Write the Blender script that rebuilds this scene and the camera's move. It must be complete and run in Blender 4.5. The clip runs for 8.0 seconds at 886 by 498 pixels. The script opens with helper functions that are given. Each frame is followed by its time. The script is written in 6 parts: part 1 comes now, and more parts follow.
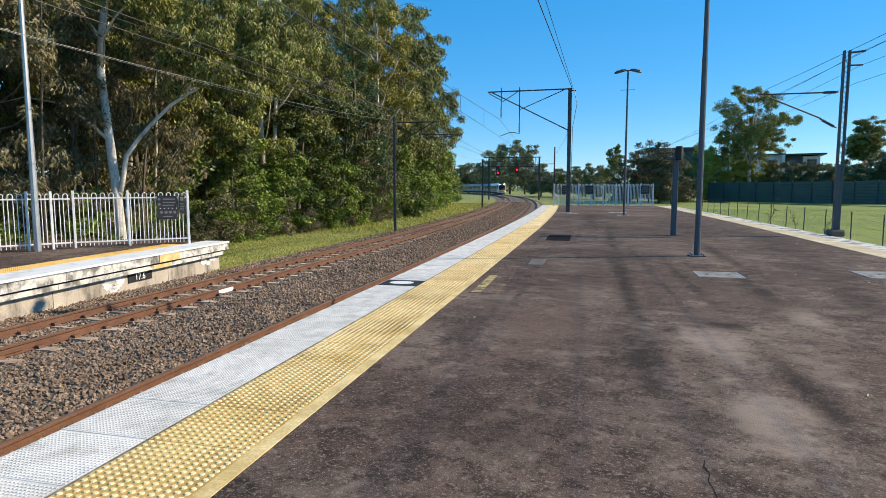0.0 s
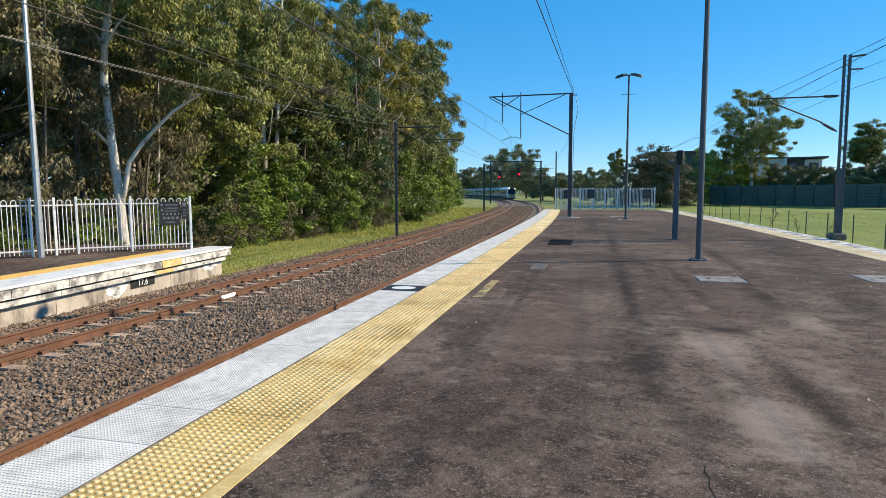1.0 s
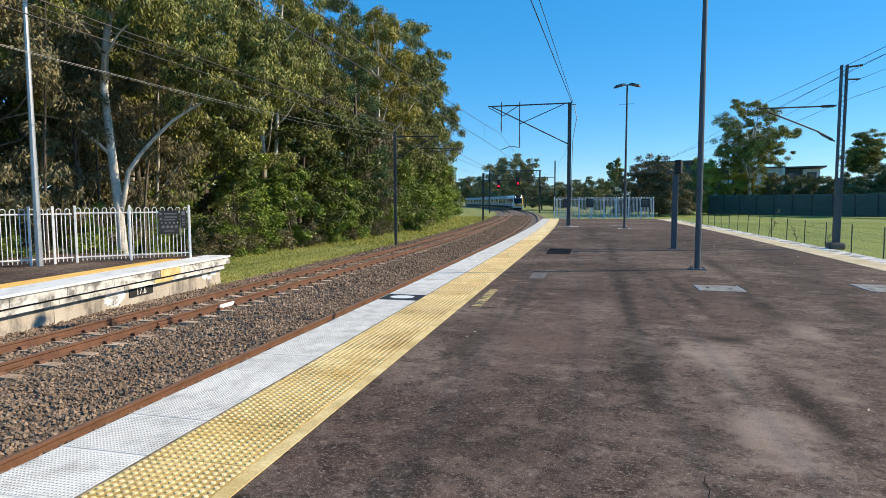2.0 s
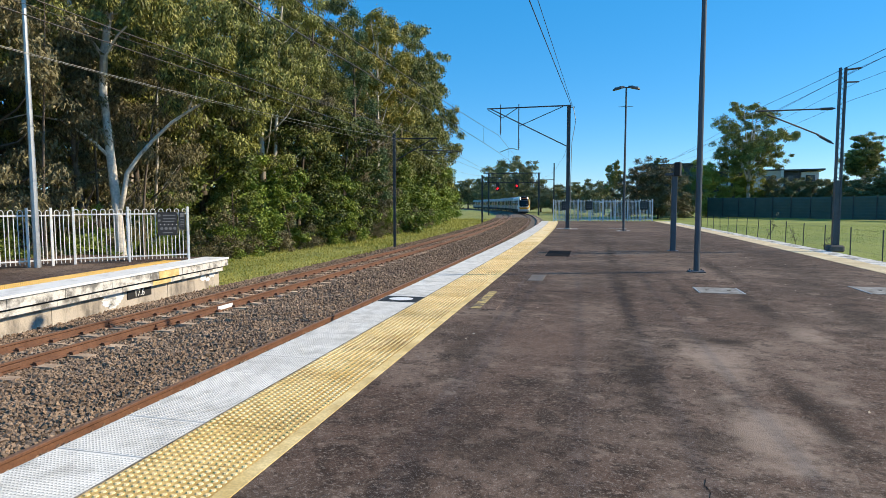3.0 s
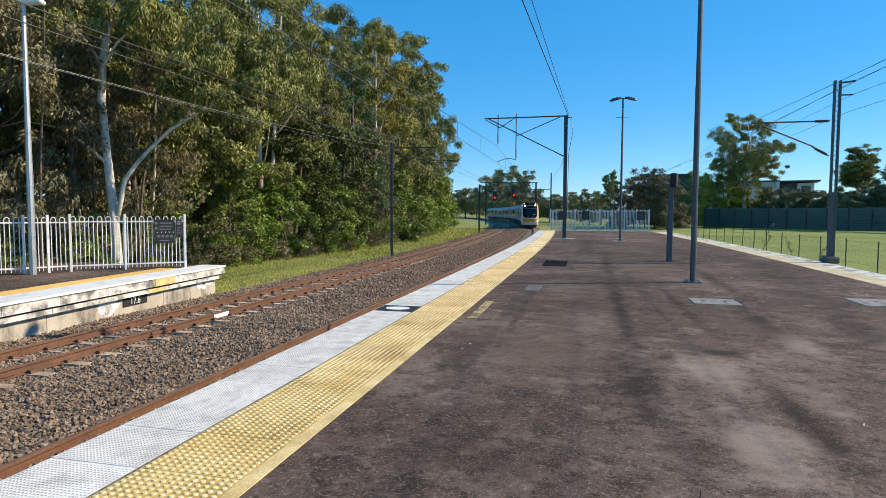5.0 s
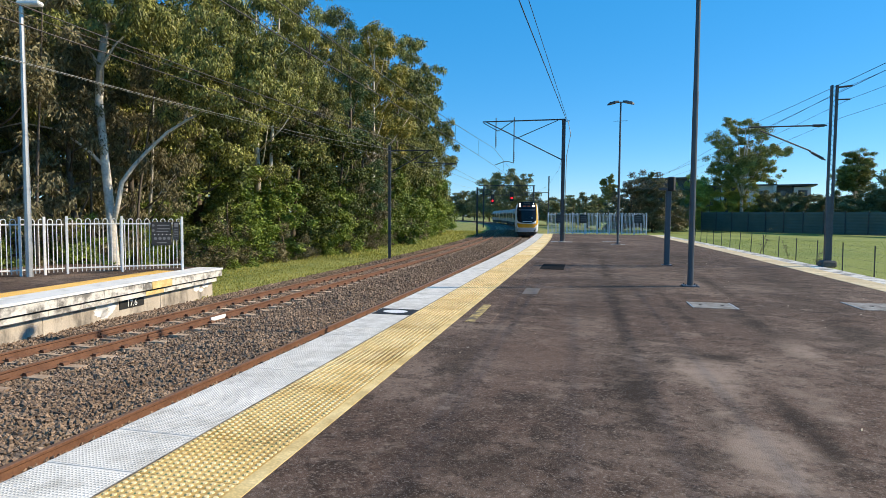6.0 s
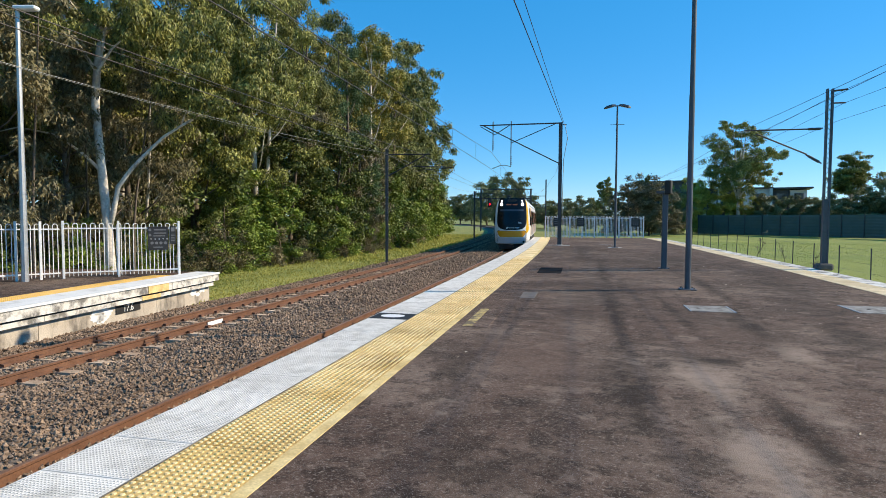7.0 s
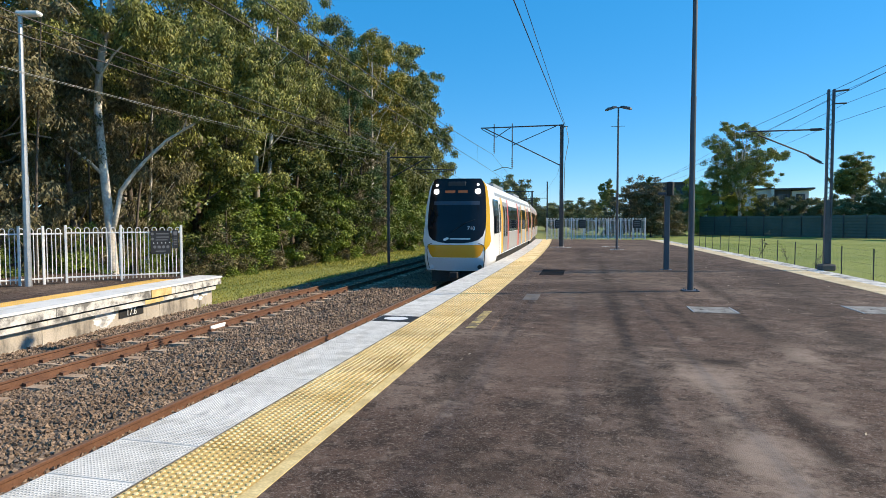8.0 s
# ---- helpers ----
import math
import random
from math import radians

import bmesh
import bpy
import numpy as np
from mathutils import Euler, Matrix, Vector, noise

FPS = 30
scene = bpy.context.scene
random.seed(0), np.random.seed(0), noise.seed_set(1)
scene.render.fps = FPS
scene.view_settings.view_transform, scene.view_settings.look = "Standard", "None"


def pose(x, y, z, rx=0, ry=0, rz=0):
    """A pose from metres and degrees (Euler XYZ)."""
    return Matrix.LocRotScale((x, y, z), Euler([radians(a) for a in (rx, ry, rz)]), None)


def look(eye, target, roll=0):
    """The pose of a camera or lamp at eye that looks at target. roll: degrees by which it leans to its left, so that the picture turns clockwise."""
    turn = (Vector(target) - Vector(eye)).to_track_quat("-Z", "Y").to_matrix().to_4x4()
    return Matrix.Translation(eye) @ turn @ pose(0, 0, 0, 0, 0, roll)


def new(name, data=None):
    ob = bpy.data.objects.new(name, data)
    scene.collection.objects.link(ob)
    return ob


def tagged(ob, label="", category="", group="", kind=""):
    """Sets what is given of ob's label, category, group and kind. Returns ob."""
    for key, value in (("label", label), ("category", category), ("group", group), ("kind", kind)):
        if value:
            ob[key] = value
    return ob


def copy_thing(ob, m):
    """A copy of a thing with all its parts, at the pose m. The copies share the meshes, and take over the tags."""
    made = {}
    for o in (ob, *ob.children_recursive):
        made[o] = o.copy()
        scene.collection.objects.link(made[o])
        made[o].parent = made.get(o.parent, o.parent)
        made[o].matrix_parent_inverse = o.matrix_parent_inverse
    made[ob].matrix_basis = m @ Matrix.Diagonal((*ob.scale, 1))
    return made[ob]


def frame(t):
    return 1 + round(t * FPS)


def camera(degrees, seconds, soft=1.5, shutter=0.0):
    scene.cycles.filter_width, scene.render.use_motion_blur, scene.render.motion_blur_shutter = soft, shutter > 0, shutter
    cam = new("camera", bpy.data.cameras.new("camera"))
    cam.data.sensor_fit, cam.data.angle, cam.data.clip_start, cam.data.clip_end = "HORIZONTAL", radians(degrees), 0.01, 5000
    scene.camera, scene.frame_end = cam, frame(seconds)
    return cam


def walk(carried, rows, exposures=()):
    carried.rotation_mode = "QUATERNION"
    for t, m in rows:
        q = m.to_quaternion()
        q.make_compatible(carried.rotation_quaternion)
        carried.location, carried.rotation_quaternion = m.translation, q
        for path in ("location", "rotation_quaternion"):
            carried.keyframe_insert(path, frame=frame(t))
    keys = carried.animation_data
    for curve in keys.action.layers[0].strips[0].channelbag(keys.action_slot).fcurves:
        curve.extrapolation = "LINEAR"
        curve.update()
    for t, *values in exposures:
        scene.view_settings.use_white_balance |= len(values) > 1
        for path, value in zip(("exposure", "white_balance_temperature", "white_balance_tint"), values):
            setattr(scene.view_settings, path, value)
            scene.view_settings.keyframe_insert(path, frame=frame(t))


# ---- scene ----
cam = camera(2 * math.degrees(math.atan(784 / 1060)), 8.0, soft=0.6)
walk(cam, [
    (0.0, pose(-0.016, 0.017, 1.531, 84.188, 0, 13.630) @ pose(0, 0, 0, 0, 0, -0.066)),
    (0.5, pose(-0.008, 0.003, 1.536, 84.252, 0, 13.715) @ pose(0, 0, 0, 0, 0, -0.197)),
    (1.0, pose(-0.005, -0.008, 1.546, 84.610, 0, 13.810) @ pose(0, 0, 0, 0, 0, -0.248)),
    (1.5, pose(-0.002, -0.011, 1.551, 85.151, 0, 13.767) @ pose(0, 0, 0, 0, 0, -0.219)),
    (3.0, pose(-0.006, 0.016, 1.538, 85.686, 0, 13.625) @ pose(0, 0, 0, 0, 0, -0.120)),
    (3.5, pose(-0.011, 0.006, 1.545, 85.929, 0, 13.593) @ pose(0, 0, 0, 0, 0, -0.044)),
    (4.0, pose(-0.000, 0.000, 1.550, 86.370, 0, 13.580) @ pose(0, 0, 0, 0, 0, -0.000)),
    (4.5, pose(0.000, 0.001, 1.551, 86.493, 0, 13.478) @ pose(0, 0, 0, 0, 0, 0.082)),
    (6.0, pose(-0.008, 0.010, 1.559, 86.801, 0, 13.110) @ pose(0, 0, 0, 0, 0, 0.378)),
    (6.5, pose(0.002, 0.018, 1.567, 87.035, 0, 13.017) @ pose(0, 0, 0, 0, 0, 0.330)),
    (7.0, pose(-0.010, 0.023, 1.568, 87.142, 0, 12.863) @ pose(0, 0, 0, 0, 0, 0.259)),
    (7.5, pose(-0.021, 0.021, 1.558, 87.250, 0, 12.900) @ pose(0, 0, 0, 0, 0, 0.138)),
    (8.0, pose(-0.028, 0.009, 1.564, 87.396, 0, 13.003) @ pose(0, 0, 0, 0, 0, -0.040)),
], exposures=[(0.0, 0.24, 7350, 8), (8.0, 0.24, 7350, 8)])

# ---- light ----
SUN_AWAY = Vector((0.947, 0.321, 0))          # level direction towards the sun
SUN_HIGH = radians(32.5)
world = bpy.data.worlds.new("sky")
scene.world = world
world.use_nodes = True
wn = world.node_tree.nodes
sky = wn.new("ShaderNodeTexSky")
sky.sky_type = "NISHITA"
sky.sun_disc = False
sky.sun_elevation = SUN_HIGH
sky.sun_rotation = math.atan2(SUN_AWAY.x, SUN_AWAY.y)
sky.altitude = 0
sky.air_density = 0.85
sky.dust_density = 0.0
sky.ozone_density = 5.0
clear = wn.new("ShaderNodeHueSaturation")      # a clear, deep blue winter sky
clear.inputs["Saturation"].default_value = 1.22
even = wn.new("ShaderNodeMix")                 # the dry air keeps the blue even down to the horizon
even.data_type = "RGBA"
even.inputs["Factor"].default_value = 0.4
even.inputs["B"].default_value = (1.25, 3.65, 7.5, 1)
world.node_tree.links.new(sky.outputs[0], even.inputs["A"])
world.node_tree.links.new(even.outputs["Result"], clear.inputs["Color"])
world.node_tree.links.new(clear.outputs[0], wn["Background"].inputs[0])
wn["Background"].inputs[1].default_value = 0.144
sun_data = bpy.data.lights.new("sun", "SUN")
sun_data.energy = 5.0
sun_data.angle = radians(0.53)
sun_data.color = (1.0, 0.88, 0.71)
sun = new("sun", sun_data)
sun_dir = Vector((SUN_AWAY.x * math.cos(SUN_HIGH), SUN_AWAY.y * math.cos(SUN_HIGH), math.sin(SUN_HIGH)))
sun.matrix_world = look(sun_dir * 60, (0, 0, 0))

# ---- materials ----


def shade(name, c1, c2, rough=0.8, big=0.6, fine=30.0, bump=0.25, depth=0.01, metal=0.0, grain=0.35, island=0.0, each=0.0,
          local=False, spec=0.5, extra=None):
    """Two colours in patches, with grain, relief and a shift from piece to piece."""
    m = bpy.data.materials.new(name)
    m.use_nodes = True
    nt = m.node_tree
    n, link = nt.nodes, nt.links.new
    bsdf = n["Principled BSDF"]
    if local:
        where = n.new("ShaderNodeTexCoord").outputs["Object"]
    else:
        where = n.new("ShaderNodeNewGeometry").outputs["Position"]
    a = n.new("ShaderNodeTexNoise")
    a.inputs["Scale"].default_value = big
    a.inputs["Detail"].default_value = 5
    a.inputs["Roughness"].default_value = 0.65
    link(where, a.inputs["Vector"])
    b = n.new("ShaderNodeTexNoise")
    b.inputs["Scale"].default_value = fine
    b.inputs["Detail"].default_value = 3
    link(where, b.inputs["Vector"])
    ramp = n.new("ShaderNodeMapRange")
    ramp.inputs["From Min"].default_value = 0.32
    ramp.inputs["From Max"].default_value = 0.68
    link(a.outputs["Fac"], ramp.inputs["Value"])
    mix = n.new("ShaderNodeMix")
    mix.data_type = "RGBA"
    mix.inputs["A"].default_value = (*c1, 1)
    mix.inputs["B"].default_value = (*c2, 1)
    link(ramp.outputs[0], mix.inputs["Factor"])
    g = n.new("ShaderNodeMapRange")
    g.inputs["From Min"].default_value = 0.25
    g.inputs["From Max"].default_value = 0.75
    g.inputs["To Min"].default_value = 1 - grain
    g.inputs["To Max"].default_value = 1 + grain
    link(b.outputs["Fac"], g.inputs["Value"])
    hsv = n.new("ShaderNodeHueSaturation")
    link(mix.outputs["Result"], hsv.inputs["Color"])
    value = g.outputs[0]
    for amount, source in ((island, "island"), (each, "object")):
        if amount:
            if source == "island":
                rnd = n.new("ShaderNodeNewGeometry").outputs["Random Per Island"]
            else:
                rnd = n.new("ShaderNodeObjectInfo").outputs["Random"]
            r = n.new("ShaderNodeMapRange")
            r.inputs["To Min"].default_value = 1 - amount
            r.inputs["To Max"].default_value = 1 + amount
            link(rnd, r.inputs["Value"])
            mul = n.new("ShaderNodeMath")
            mul.operation = "MULTIPLY"
            link(value, mul.inputs[0])
            link(r.outputs[0], mul.inputs[1])
            value = mul.outputs[0]
    link(value, hsv.inputs["Value"])
    colour = hsv.outputs[0]
    if extra:
        colour = extra(n, link, where, colour, bsdf)
    link(colour, bsdf.inputs["Base Color"])
    bsdf.inputs["Roughness"].default_value = rough
    bsdf.inputs["Metallic"].default_value = metal
    bsdf.inputs["Specular IOR Level"].default_value = spec
    if bump:
        bp = n.new("ShaderNodeBump")
        bp.inputs["Strength"].default_value = bump
        bp.inputs["Distance"].default_value = depth
        link(b.outputs["Fac"], bp.inputs["Height"])
        link(bp.outputs[0], bsdf.inputs["Normal"])
    return m


def leafy(name, c1, c2, through_light=0.10, rough=0.5):
    """Leaves: a colour of their own each, some light let through."""
    m = bpy.data.materials.new(name)
    m.use_nodes = True
    n, link = m.node_tree.nodes, m.node_tree.links.new
    bsdf = n["Principled BSDF"]
    geo = n.new("ShaderNodeNewGeometry")
    info = n.new("ShaderNodeObjectInfo")
    patch = n.new("ShaderNodeTexNoise")
    patch.inputs["Scale"].default_value = 0.35
    link(geo.outputs["Position"], patch.inputs["Vector"])
    add = n.new("ShaderNodeMath")
    add.operation = "ADD"
    link(geo.outputs["Random Per Island"], add.inputs[0])
    link(patch.outputs["Fac"], add.inputs[1])
    sub = n.new("ShaderNodeMath")
    sub.operation = "MULTIPLY_ADD"
    sub.inputs[1].default_value = 1.0
    sub.inputs[2].default_value = -0.5
    link(add.outputs[0], sub.inputs[0])
    mix = n.new("ShaderNodeMix")
    mix.data_type = "RGBA"
    mix.inputs["A"].default_value = (*c1, 1)
    mix.inputs["B"].default_value = (*c2, 1)
    link(sub.outputs[0], mix.inputs["Factor"])
    hsv = n.new("ShaderNodeHueSaturation")
    link(mix.outputs["Result"], hsv.inputs["Color"])
    v = n.new("ShaderNodeMapRange")
    v.inputs["To Min"].default_value = 0.75
    v.inputs["To Max"].default_value = 1.25
    link(info.outputs["Random"], v.inputs["Value"])
    link(v.outputs[0], hsv.inputs["Value"])
    link(hsv.outputs[0], bsdf.inputs["Base Color"])
    bsdf.inputs["Roughness"].default_value = rough
    bsdf.inputs["Specular IOR Level"].default_value = 0.35
    tr = n.new("ShaderNodeBsdfTranslucent")
    link(hsv.outputs[0], tr.inputs["Color"])
    ms = n.new("ShaderNodeMixShader")
    ms.inputs[0].default_value = through_light
    link(bsdf.outputs[0], ms.inputs[1])
    link(tr.outputs[0], ms.inputs[2])
    link(ms.outputs[0], n["Material Output"].inputs["Surface"])
    return m


def glow(name, colour, strength):
    m = bpy.data.materials.new(name)
    m.use_nodes = True
    b = m.node_tree.nodes["Principled BSDF"]
    b.inputs["Base Color"].default_value = (*colour, 1)
    b.inputs["Emission Color"].default_value = (*colour, 1)
    b.inputs["Emission Strength"].default_value = strength
    return m


def asphalt_marks(n, link, where, colour, bsdf):
    """Tyre-brown weathering in streaks, pale worn patches, dark stains and painted wire shadows."""
    scale = n.new("ShaderNodeMapping")
    scale.inputs["Scale"].default_value = (0.9, 1.0, 1.0)
    scale.inputs["Rotation"].default_value = (0, 0, 0.45)
    link(where, scale.inputs["Vector"])
    last = colour
    pale, dark = (0.310, 0.232, 0.184), (0.026, 0.018, 0.014)
    for size, lo, hi, tint, amount, seed in ((0.45, 0.46, 0.64, pale, 0.45, 3.1), (0.62, 0.49, 0.62, dark, 0.5, 9.7), (2.6, 0.54, 0.62, dark, 0.6, 17.0),
                                             (1.5, 0.58, 0.70, pale, 0.45, 31.0), (6.5, 0.53, 0.61, dark, 0.6, 41.0), (4.0, 0.56, 0.66, pale, 0.45, 53.0),
                                             (16.0, 0.53, 0.62, dark, 0.6, 67.0), (24.0, 0.56, 0.66, pale, 0.6, 71.0), (48.0, 0.56, 0.64, (0.30, 0.25, 0.215), 0.7, 83.0)):
        t = n.new("ShaderNodeTexNoise")
        t.noise_dimensions = "4D"
        t.inputs["W"].default_value = seed
        t.inputs["Scale"].default_value = size
        t.inputs["Detail"].default_value = 6
        t.inputs["Roughness"].default_value = 0.6
        link(scale.outputs[0], t.inputs["Vector"])
        r = n.new("ShaderNodeMapRange")
        r.inputs["From Min"].default_value = lo
        r.inputs["From Max"].default_value = hi
        r.inputs["To Max"].default_value = amount
        link(t.outputs["Fac"], r.inputs["Value"])
        mx = n.new("ShaderNodeMix")
        mx.data_type = "RGBA"
        mx.inputs["B"].default_value = (*tint, 1)
        link(r.outputs[0], mx.inputs["Factor"])
        link(last, mx.inputs["A"])
        last = mx.outputs["Result"]
    # worn pale areas, dark trodden stains and painted wire shadows, each where it lies on the platform
    blur = n.new("ShaderNodeTexNoise")
    blur.inputs["Scale"].default_value = 2.6
    blur.inputs["Detail"].default_value = 9
    blur.inputs["Roughness"].default_value = 0.78
    link(where, blur.inputs["Vector"])
    red = (0.150, 0.098, 0.075)
    for cx, cy, rx, ry, turn, tint, amount in ((-0.5, 6.8, 0.9, 1.9, 0.0, red, 0.55), (1.5, 17.6, 1.0, 1.2, 0.0, red, 0.8), (2.0, 9.0, 0.6, 0.9, 0.0, red, 0.5), (0.6, 14.0, 1.5, 5.0, 0.0, dark, 0.5), (1.25, 6.4, 0.42, 0.85, 0.1, pale, 0.95),
                                               (1.2, 4.3, 0.40, 1.0, 0.0, pale, 0.95), (2.5, 7.7, 0.26, 0.85, 0.0, pale, 0.9), (1.95, 5.6, 0.3, 0.7, 0.0, pale, 0.5), (0.1, 9.0, 0.5, 1.0, 0.0, pale, 0.3),
                                               # long streaks near x 0.45-0.68 and 1.58-1.64 paint the overhead wires'
                                               # shadows
                                               (0.45, 5.5, 0.24, 1.4, -0.05, dark, 0.85), (0.60, 10.5, 0.17, 4.2, 0.02, dark, 0.8), (0.68, 20.0, 0.22, 7.0, 0.0, dark, 0.7), (1.58, 11.0, 0.14, 3.4, -0.01, dark, 0.75),
                                               (1.64, 4.9, 0.15, 1.3, 0.0, dark, 0.92), (1.49, 7.15, 0.38, 0.32, 0.0, dark, 0.9), (0.98, 4.75, 0.14, 0.3, 0.0, dark, 0.5), (2.5, 10.2, 0.22, 2.6, 0.03, dark, 0.75),
                                               (2.95, 15.0, 0.25, 5.0, 0.03, dark, 0.75), (3.6, 9.2, 0.5, 2.0, 0.1, dark, 0.7), (4.6, 15.0, 1.0, 4.5, 0.1, dark, 0.65), (5.2, 20.0, 0.9, 5.0, 0.0, dark, 0.6),
                                               (-0.6, 3.7, 0.8, 0.6, 0.0, dark, 0.65), (0.74, 4.2, 0.3, 0.4, 0.0, dark, 0.45), (-1.25, 6.3, 0.22, 1.3, 0.0, dark, 0.6), (-0.4, 10.6, 0.7, 0.22, 0.0, dark, 0.6),
                                               (0.05, 30.0, 0.5, 8.0, 0.0, dark, 0.6), (3.6, 25.0, 1.4, 6.0, 0.0, dark, 0.65), (0.2, 33.0, 2.6, 8.0, 0.0, dark, 0.45), (1.8, 23.0, 4.4, 8.0, 0.0, dark, 0.45)):
        mp = n.new("ShaderNodeMapping")
        mp.vector_type = "TEXTURE"
        mp.inputs["Location"].default_value = (cx, cy, 0)
        mp.inputs["Rotation"].default_value = (0, 0, -turn)
        mp.inputs["Scale"].default_value = (rx, ry, 1)
        link(where, mp.inputs["Vector"])
        dist = n.new("ShaderNodeVectorMath")
        dist.operation = "LENGTH"
        link(mp.outputs[0], dist.inputs[0])
        wob = n.new("ShaderNodeMath")
        wob.operation = "MULTIPLY_ADD"
        wob.inputs[1].default_value = 3.9
        link(blur.outputs["Fac"], wob.inputs[0])
        link(dist.outputs["Value"], wob.inputs[2])
        r = n.new("ShaderNodeMapRange")
        r.interpolation_type = "SMOOTHSTEP"
        r.inputs["From Min"].default_value = 1.9
        r.inputs["From Max"].default_value = 3.1
        r.inputs["To Min"].default_value = amount
        r.inputs["To Max"].default_value = 0.0
        link(wob.outputs[0], r.inputs["Value"])
        mx = n.new("ShaderNodeMix")
        mx.data_type = "RGBA"
        mx.inputs["B"].default_value = (*tint, 1)
        link(r.outputs[0], mx.inputs["Factor"])
        link(last, mx.inputs["A"])
        last = mx.outputs["Result"]
    speck = n.new("ShaderNodeTexVoronoi")
    speck.inputs["Scale"].default_value = 75
    link(where, speck.inputs["Vector"])
    r = n.new("ShaderNodeMapRange")
    r.inputs["From Min"].default_value = 0.10
    r.inputs["From Max"].default_value = 0.30
    r.inputs["To Min"].default_value = 0.6
    r.inputs["To Max"].default_value = 0.0
    link(speck.outputs["Distance"], r.inputs["Value"])
    mx = n.new("ShaderNodeMix")
    mx.data_type = "RGBA"
    mx.inputs["B"].default_value = (0.30, 0.27, 0.25, 1)
    link(r.outputs[0], mx.inputs["Factor"])
    link(last, mx.inputs["A"])
    return mx.outputs["Result"]


def dirt(tint, size=0.8, lo=0.5, hi=0.75, amount=0.6, stretch=(1, 1, 1)):
    """Returns a stain of its own shape, to lay over a colour."""
    def lay(n, link, where, colour, bsdf):
        mp = n.new("ShaderNodeMapping")
        mp.inputs["Scale"].default_value = stretch
        link(where, mp.inputs["Vector"])
        t = n.new("ShaderNodeTexNoise")
        t.noise_dimensions = "4D"
        t.inputs["W"].default_value = 5.5
        t.inputs["Scale"].default_value = size
        t.inputs["Detail"].default_value = 8
        t.inputs["Roughness"].default_value = 0.7
        link(mp.outputs[0], t.inputs["Vector"])
        r = n.new("ShaderNodeMapRange")
        r.inputs["From Min"].default_value = lo
        r.inputs["From Max"].default_value = hi
        r.inputs["To Max"].default_value = amount
        link(t.outputs["Fac"], r.inputs["Value"])
        mx = n.new("ShaderNodeMix")
        mx.data_type = "RGBA"
        mx.inputs["B"].default_value = (*tint, 1)
        link(r.outputs[0], mx.inputs["Factor"])
        link(colour, mx.inputs["A"])
        return mx.outputs["Result"]
    return lay


ASPHALT = shade("asphalt", (0.086, 0.053, 0.040), (0.126, 0.081, 0.062), 0.95, 3.2, 110, 0.8, 0.006, grain=0.55, extra=asphalt_marks, spec=0.15)
WHITE_PAVER = shade("white_paver_concrete", (0.62, 0.595, 0.555), (0.75, 0.725, 0.685), 0.85, 2.5, 70, 0.5, 0.004, grain=0.16, each=0.05,
                    extra=dirt((0.33, 0.31, 0.28), 4.5, 0.46, 0.66, 0.62), spec=0.3)
YELLOW_TILE = shade("yellow_tactile_tile", (0.88, 0.65, 0.33), (0.94, 0.77, 0.46), 0.75, 1.6, 50, 0.3, 0.003, grain=0.15, each=0.06,
                    extra=dirt((0.50, 0.30, 0.06), 1.3, 0.47, 0.68, 0.8), spec=0.3)
ORANGE_TILE = shade("orange_tactile_tile", (0.78, 0.44, 0.10), (0.88, 0.56, 0.18), 0.75, 1.6, 50, 0.3, 0.003, grain=0.15, each=0.06, spec=0.3)
BEIGE_TILE = shade("faded_beige_tile", (0.60, 0.47, 0.28), (0.74, 0.62, 0.42), 0.8, 1.6, 50, 0.3, 0.003, grain=0.2, each=0.1,
                   extra=dirt((0.36, 0.26, 0.14), 2.0, 0.46, 0.68, 0.7), spec=0.3)
TILE_BASE = shade("yellow_tile_ground", (0.54, 0.32, 0.085), (0.76, 0.52, 0.21), 0.8, 2.2, 60, 0.3, 0.003, grain=0.25, each=0.06,
                  extra=dirt((0.20, 0.105, 0.022), 1.5, 0.44, 0.66, 0.9), spec=0.3)
YELLOW_PAINT = shade("worn_yellow_paint", (0.70, 0.50, 0.20), (0.84, 0.66, 0.34), 0.8, 3, 60, 0.3, 0.003, grain=0.2,
                     extra=dirt((0.34, 0.20, 0.05), 2.2, 0.45, 0.68, 0.75))
WORN_STRIPE = shade("mostly_worn_yellow_paint", (0.50, 0.36, 0.12), (0.60, 0.45, 0.18), 0.85, 4, 60, 0.3, 0.003, grain=0.25,
                    extra=dirt((0.085, 0.066, 0.056), 7.0, 0.42, 0.58, 0.95))
LID_DARK = shade("lid_asphalt", (0.10, 0.084, 0.074), (0.15, 0.13, 0.118), 0.9, 4, 60, 0.4, 0.004, grain=0.3)
BLACK_PAINT = shade("black_paint", (0.012, 0.012, 0.013), (0.02, 0.02, 0.02), 0.7, 3, 60, 0.2, 0.003)
WHITE_PAINT = shade("white_paint", (0.78, 0.78, 0.78), (0.84, 0.84, 0.83), 0.55, 2, 40, 0.1, 0.002, grain=0.06, local=True)
EDGE_WHITE = shade("worn_white_edge_paint", (0.74, 0.74, 0.73), (0.82, 0.82, 0.81), 0.7, 2, 40, 0.3, 0.004, grain=0.1,
                   extra=dirt((0.34, 0.32, 0.30), 2.6, 0.52, 0.72, 0.6))
FENCE_WHITE = shade("fence_white_paint", (0.74, 0.74, 0.74), (0.82, 0.82, 0.81), 0.5, 3, 40, 0.1, 0.002, grain=0.08,
                    extra=dirt((0.45, 0.42, 0.37), 4, 0.58, 0.8, 0.5))
